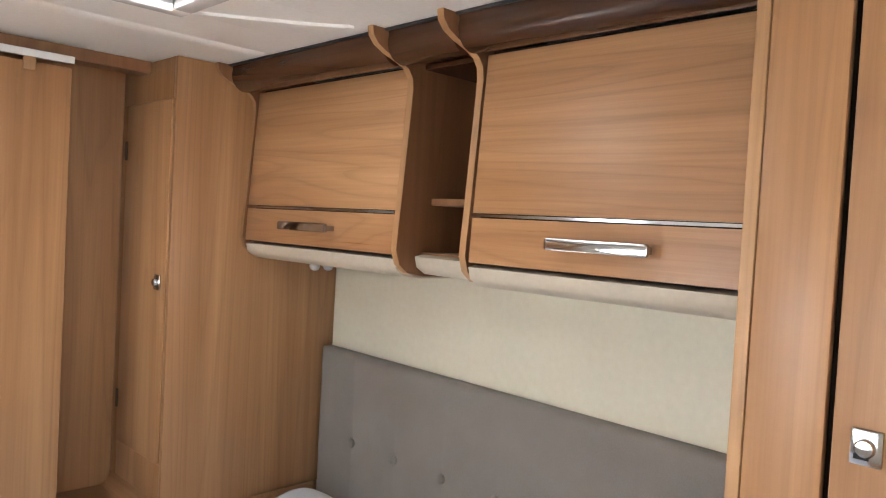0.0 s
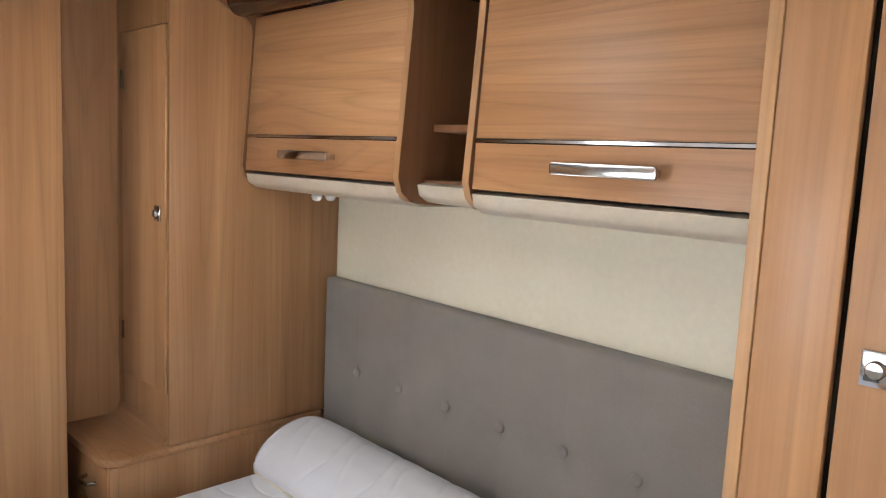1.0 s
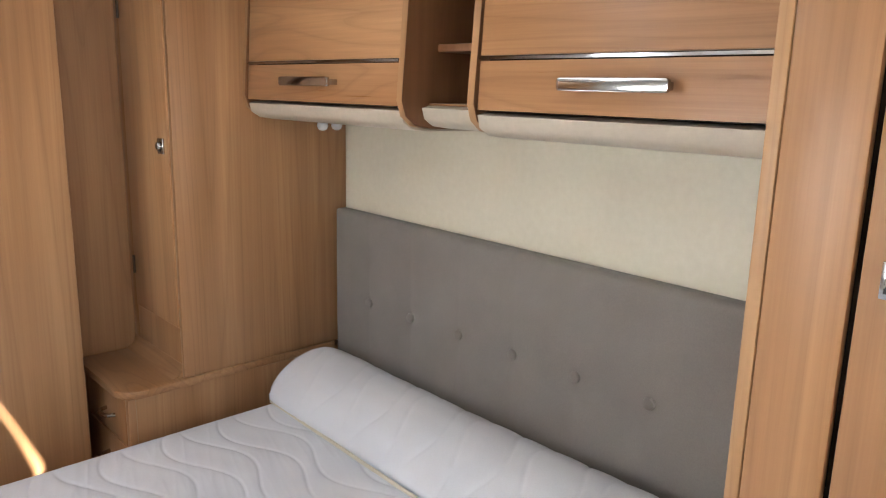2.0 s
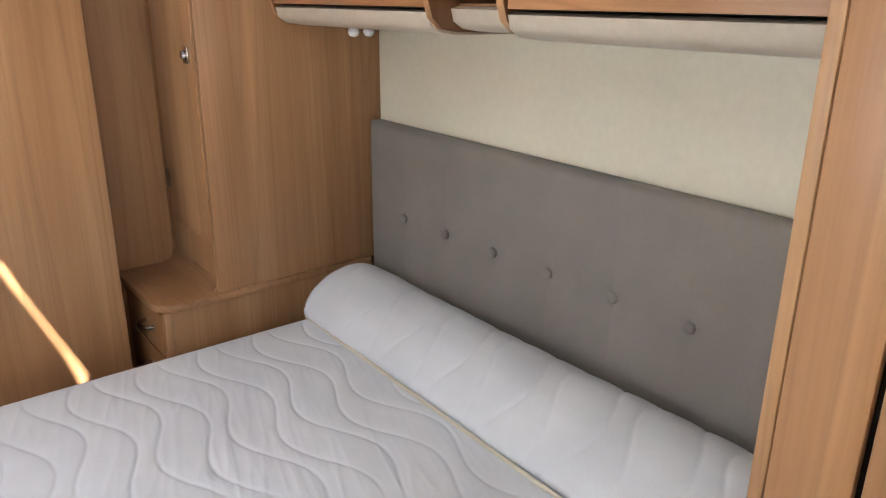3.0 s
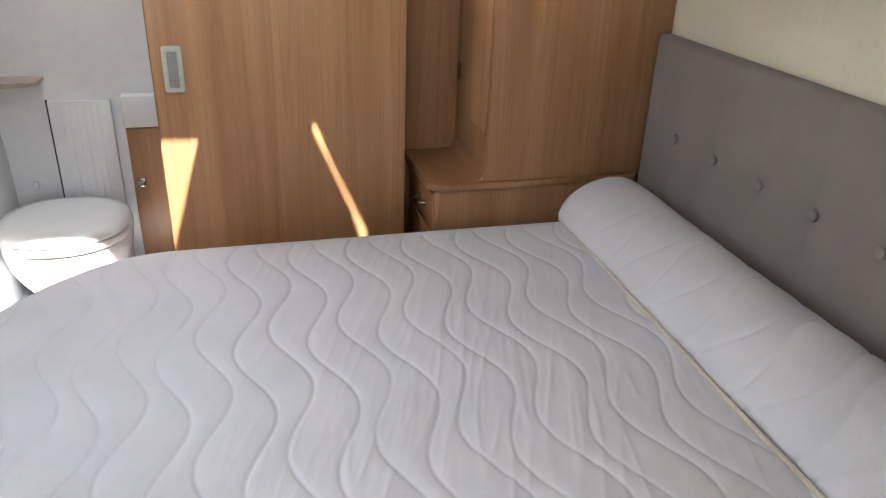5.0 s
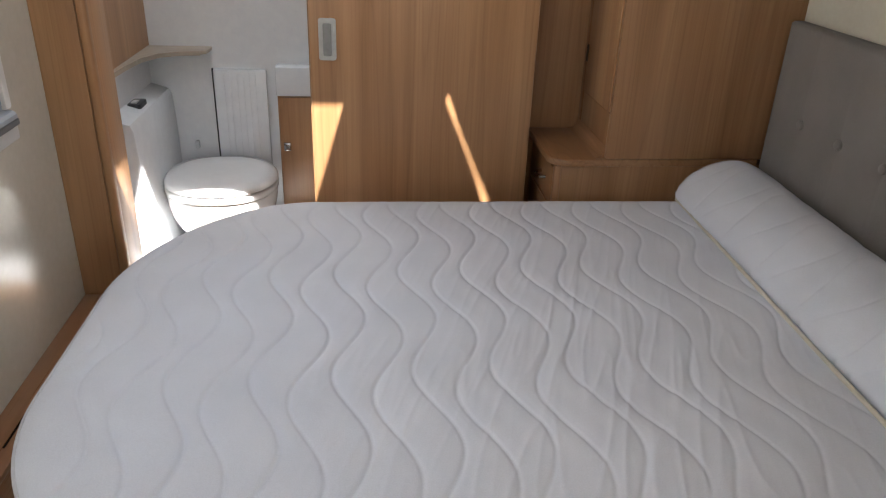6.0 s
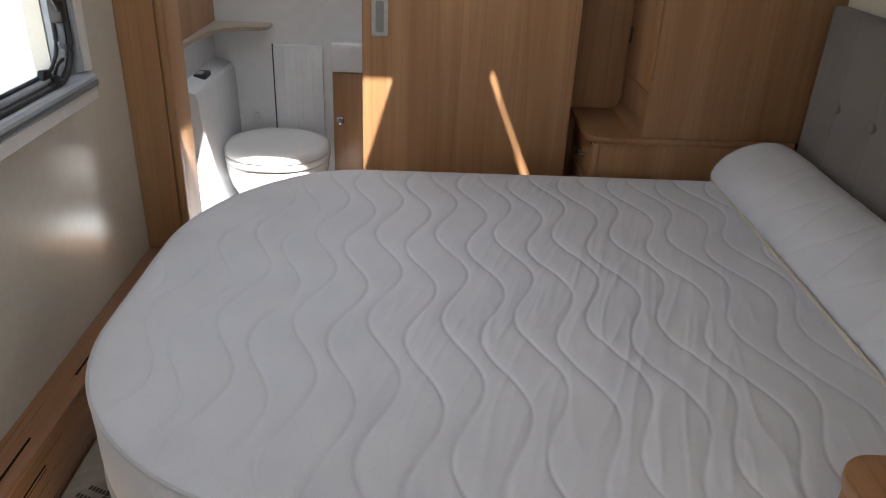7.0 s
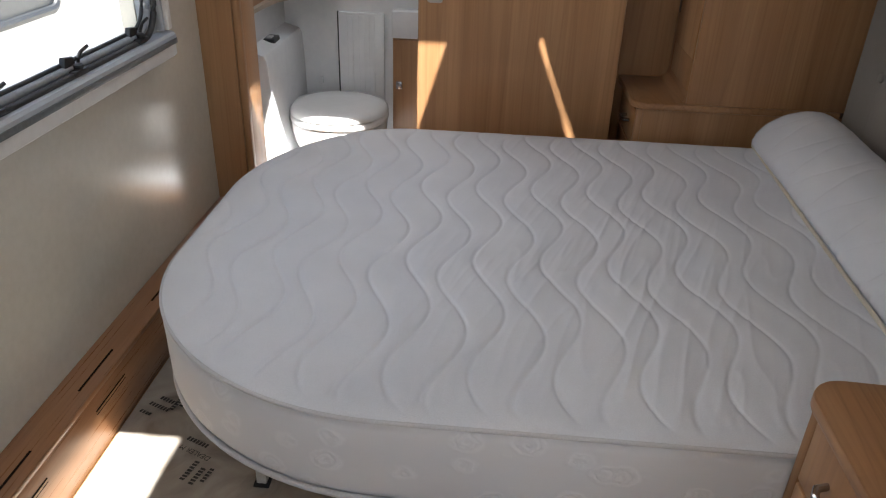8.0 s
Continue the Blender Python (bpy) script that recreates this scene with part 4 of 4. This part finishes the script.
def toilet():
    cx, cy = -1.845, 1.825
    t = thing("toilet", (cx, cy, FLOOR + 0.02), "white caravan toilet with closed lid", "toilet")

    def egg(rx, ry0, ry1, n=36, e=2.2):
        out = []
        for k in range(n):
            a = 2 * math.pi * k / n
            c, s = math.cos(a), math.sin(a)
            ry = ry0 if s < 0 else ry1
            out.append((cx + rx * math.copysign(abs(c) ** (2 / e), c), cy + ry * math.copysign(abs(s) ** (2 / e), s)))
        return out

    def loft(levels):
        bm = bmesh.new()
        rings = [[bm.verts.new((x, y, z)) for x, y in egg(*sh)] for sh, z in levels]
        for r, s in zip(rings, rings[1:]):
            for k in range(len(r)):
                bm.faces.new((r[k], r[(k + 1) % len(r)], s[(k + 1) % len(r)], s[k]))
        bm.faces.new(rings[0][::-1])
        bm.faces.new(rings[-1])
        bmesh.ops.recalc_face_normals(bm, faces=bm.faces)
        return bm
    part("bowl", loft((((0.11, 0.11, 0.2), FLOOR + 0.02), ((0.115, 0.115, 0.2), 0.25), ((0.135, 0.14, 0.2), 0.30), ((0.165, 0.172, 0.2), 0.345), ((0.187, 0.194, 0.2), 0.39), ((0.197, 0.205, 0.2), 0.435), ((0.2, 0.209, 0.2), 0.47), ((0.198, 0.207, 0.2), 0.478))), CERAMIC, t, smooth=60)
    part("seat", loft((((0.198, 0.207, 0.19), 0.48), ((0.205, 0.213, 0.19), 0.485), ((0.205, 0.213, 0.19), 0.5), ((0.2, 0.208, 0.19), 0.506))), CERAMIC, t, smooth=60)
    part("lid", loft((((0.196, 0.205, 0.18), 0.509), ((0.204, 0.211, 0.18), 0.513), ((0.202, 0.209, 0.18), 0.526), ((0.19, 0.195, 0.17), 0.539), ((0.155, 0.16, 0.14), 0.546), ((0.06, 0.07, 0.07), 0.549))), CERAMIC, t, smooth=60)
    part("hinge", boxed(cx - 0.09, cx + 0.09, 1.995, 2.03, 0.48, 0.52, 0.008), CERAMIC, t)
    return t


toilet()
p = thing("flush_panel", (-1.79, YW - 0.01, 0.2), "white ribbed panel behind the toilet", "panel")
part("panel", boxed(-1.892, -1.692, YW - 0.022, YW - 0.0005, 0.23, 0.862, 0.006), PLASTIC, p)
for x in (-1.84, -1.79, -1.745):
    part("rib", boxed(x - 0.012, x + 0.012, YW - 0.026, YW - 0.0215, 0.25, 0.85, 0.002), PLASTIC, p)
# dark strip on the wall paints the shade of the joint
part("shadow_gap", boxed(-1.8995, -1.8925, YW - 0.004, YW - 0.0005, 0.5, 0.862), RUBBER, p)
part("hook", boxed(-1.985, -1.972, YW - 0.02, YW - 0.0005, 0.545, 0.575, 0.003), PLASTIC, p)

c = thing("washroom_cabinet", (-1.35, YW - 0.02, FLOOR + 0.02), "oak washroom cabinet with white top", "cabinet")
part("body", boxed(-1.650, -0.985, 2.03, YW - 0.0005, FLOOR + 0.021, 0.772, 0.002), WOOD_V, c)
part("door", boxed(-1.645, -1.35, 2.018, 2.0295, FLOOR + 0.06, 0.768, 0.003), WOOD_V, c)
part("worktop", boxed(-1.652, -0.985, 2.012, YW - 0.0005, 0.7725, 0.885, 0.006), PLASTIC, c, "white moulded top")
latch = part("knob", boxed(-1.634, -1.606, 2.010, 2.0185, 0.555, 0.589, 0.003), CHROME, c, "chrome push latch")
part("button", lathe([(0.009, 0.0), (0.009, -0.006), (0.006, -0.009)], (-1.62, 2.0095, 0.572), "y", 16), CHROME, latch)

k = thing("cassette_console", (-2.07, 1.8, FLOOR + 0.02), "white moulded console with a dark flush control", "console")
part("housing", prism([(XW + 0.021, FLOOR + 0.021), (-2.045, FLOOR + 0.021), (-2.05, 0.66), (-2.056, 0.765), (-2.066, 0.785), (XW + 0.021, 0.805)], 1.56, YW - 0.001, "y", 0.008), PLASTIC, k)
ctl = part("control", prism(rounded(-2.125, -2.08, 1.74, 1.83, 0.01, 5), 0.785, 0.806, "z", 0.003), RUBBER, k, "dark control panel")
part("button", boxed(-2.114, -2.094, 1.755, 1.79, 0.8065, 0.811, 0.001), GREY_PLATE, ctl)

s = thing("corner_shelf", (-2.02, 1.8, 0.925), "pale corner shelf in the washroom", "shelf")
part("board", prism([(XW + 0.001, 1.46)] + [(XW + 0.035, 1.50), (XW + 0.045, 1.7), (XW + 0.06, 1.84), (XW + 0.1, 1.93), (-1.98, 1.975), (-1.915, 1.985), (-1.895, 2.0), (-1.89, 2.03), (-1.89, YW - 0.001), (XW + 0.001, YW - 0.001)], 0.930, 0.944, "z", 0.003), SHELF, s)
part("edge", prism([(XW + 0.036, 1.49), (XW + 0.042, 1.49), (XW + 0.051, 1.7), (XW + 0.066, 1.838), (XW + 0.104, 1.924), (-1.98, 1.969), (-1.914, 1.979), (-1.914, 1.984), (-1.98, 1.9745), (XW + 0.1005, 1.9295), (XW + 0.0605, 1.8395), (XW + 0.0455, 1.7)], 0.929, 0.945, "z"), SHELF, s)

# ---- outside: a parked white caravan ----
n = thing("parked_caravan", (-4.9, 2.6, -0.5), "white touring caravan parked alongside", "caravan")
part("body", prism([(-0.8, -0.1), (9.2, -0.1), (9.35, 0.6), (9.2, 1.9), (8.9, 2.1), (-0.5, 2.1), (-0.75, 1.9)], -6.1, -3.95, "x", 0.05), BODY_WHITE, n)
for y0, y1 in ((1.9, 3.4), (7.4, 8.6)):
    w = part("window", prism(rounded(y0, y1, 0.525, 1.2, 0.09, 6), -3.95, -3.93, "x", 0.004), TINTED, n, "grey tinted window")
    part("trim", tube([(-3.935, a, b) for a, b in rounded(y0 + 0.03, y1 - 0.03, 0.555, 1.17, 0.08, 6)], 0.028, True, 8), RUBBER, w)
part("surround", prism(rounded(1.6, 3.68, 0.435, 1.3, 0.15, 6), -3.9495, -3.942, "x", 0.002), GREY_PLATE, n, "pale grey window surround")
for y in (2.1, 2.9):
    wh = part("wheel", lathe([(0.05, 0.0), (0.2, 0.01), (0.3, 0.03), (0.32, 0.08), (0.3, 0.15), (0.1, 0.17)], (-4.2, y, -0.18), "x", 28), RUBBER, n)
    part("rim", lathe([(0.02, 0.172), (0.18, 0.168), (0.19, 0.175)], (-4.2, y, -0.18), "x", 24), ALU, wh)
part("skirt", boxed(-6.0, -3.97, -0.7, 9.0, -0.35, -0.105, 0.01), BODY_WHITE, n)
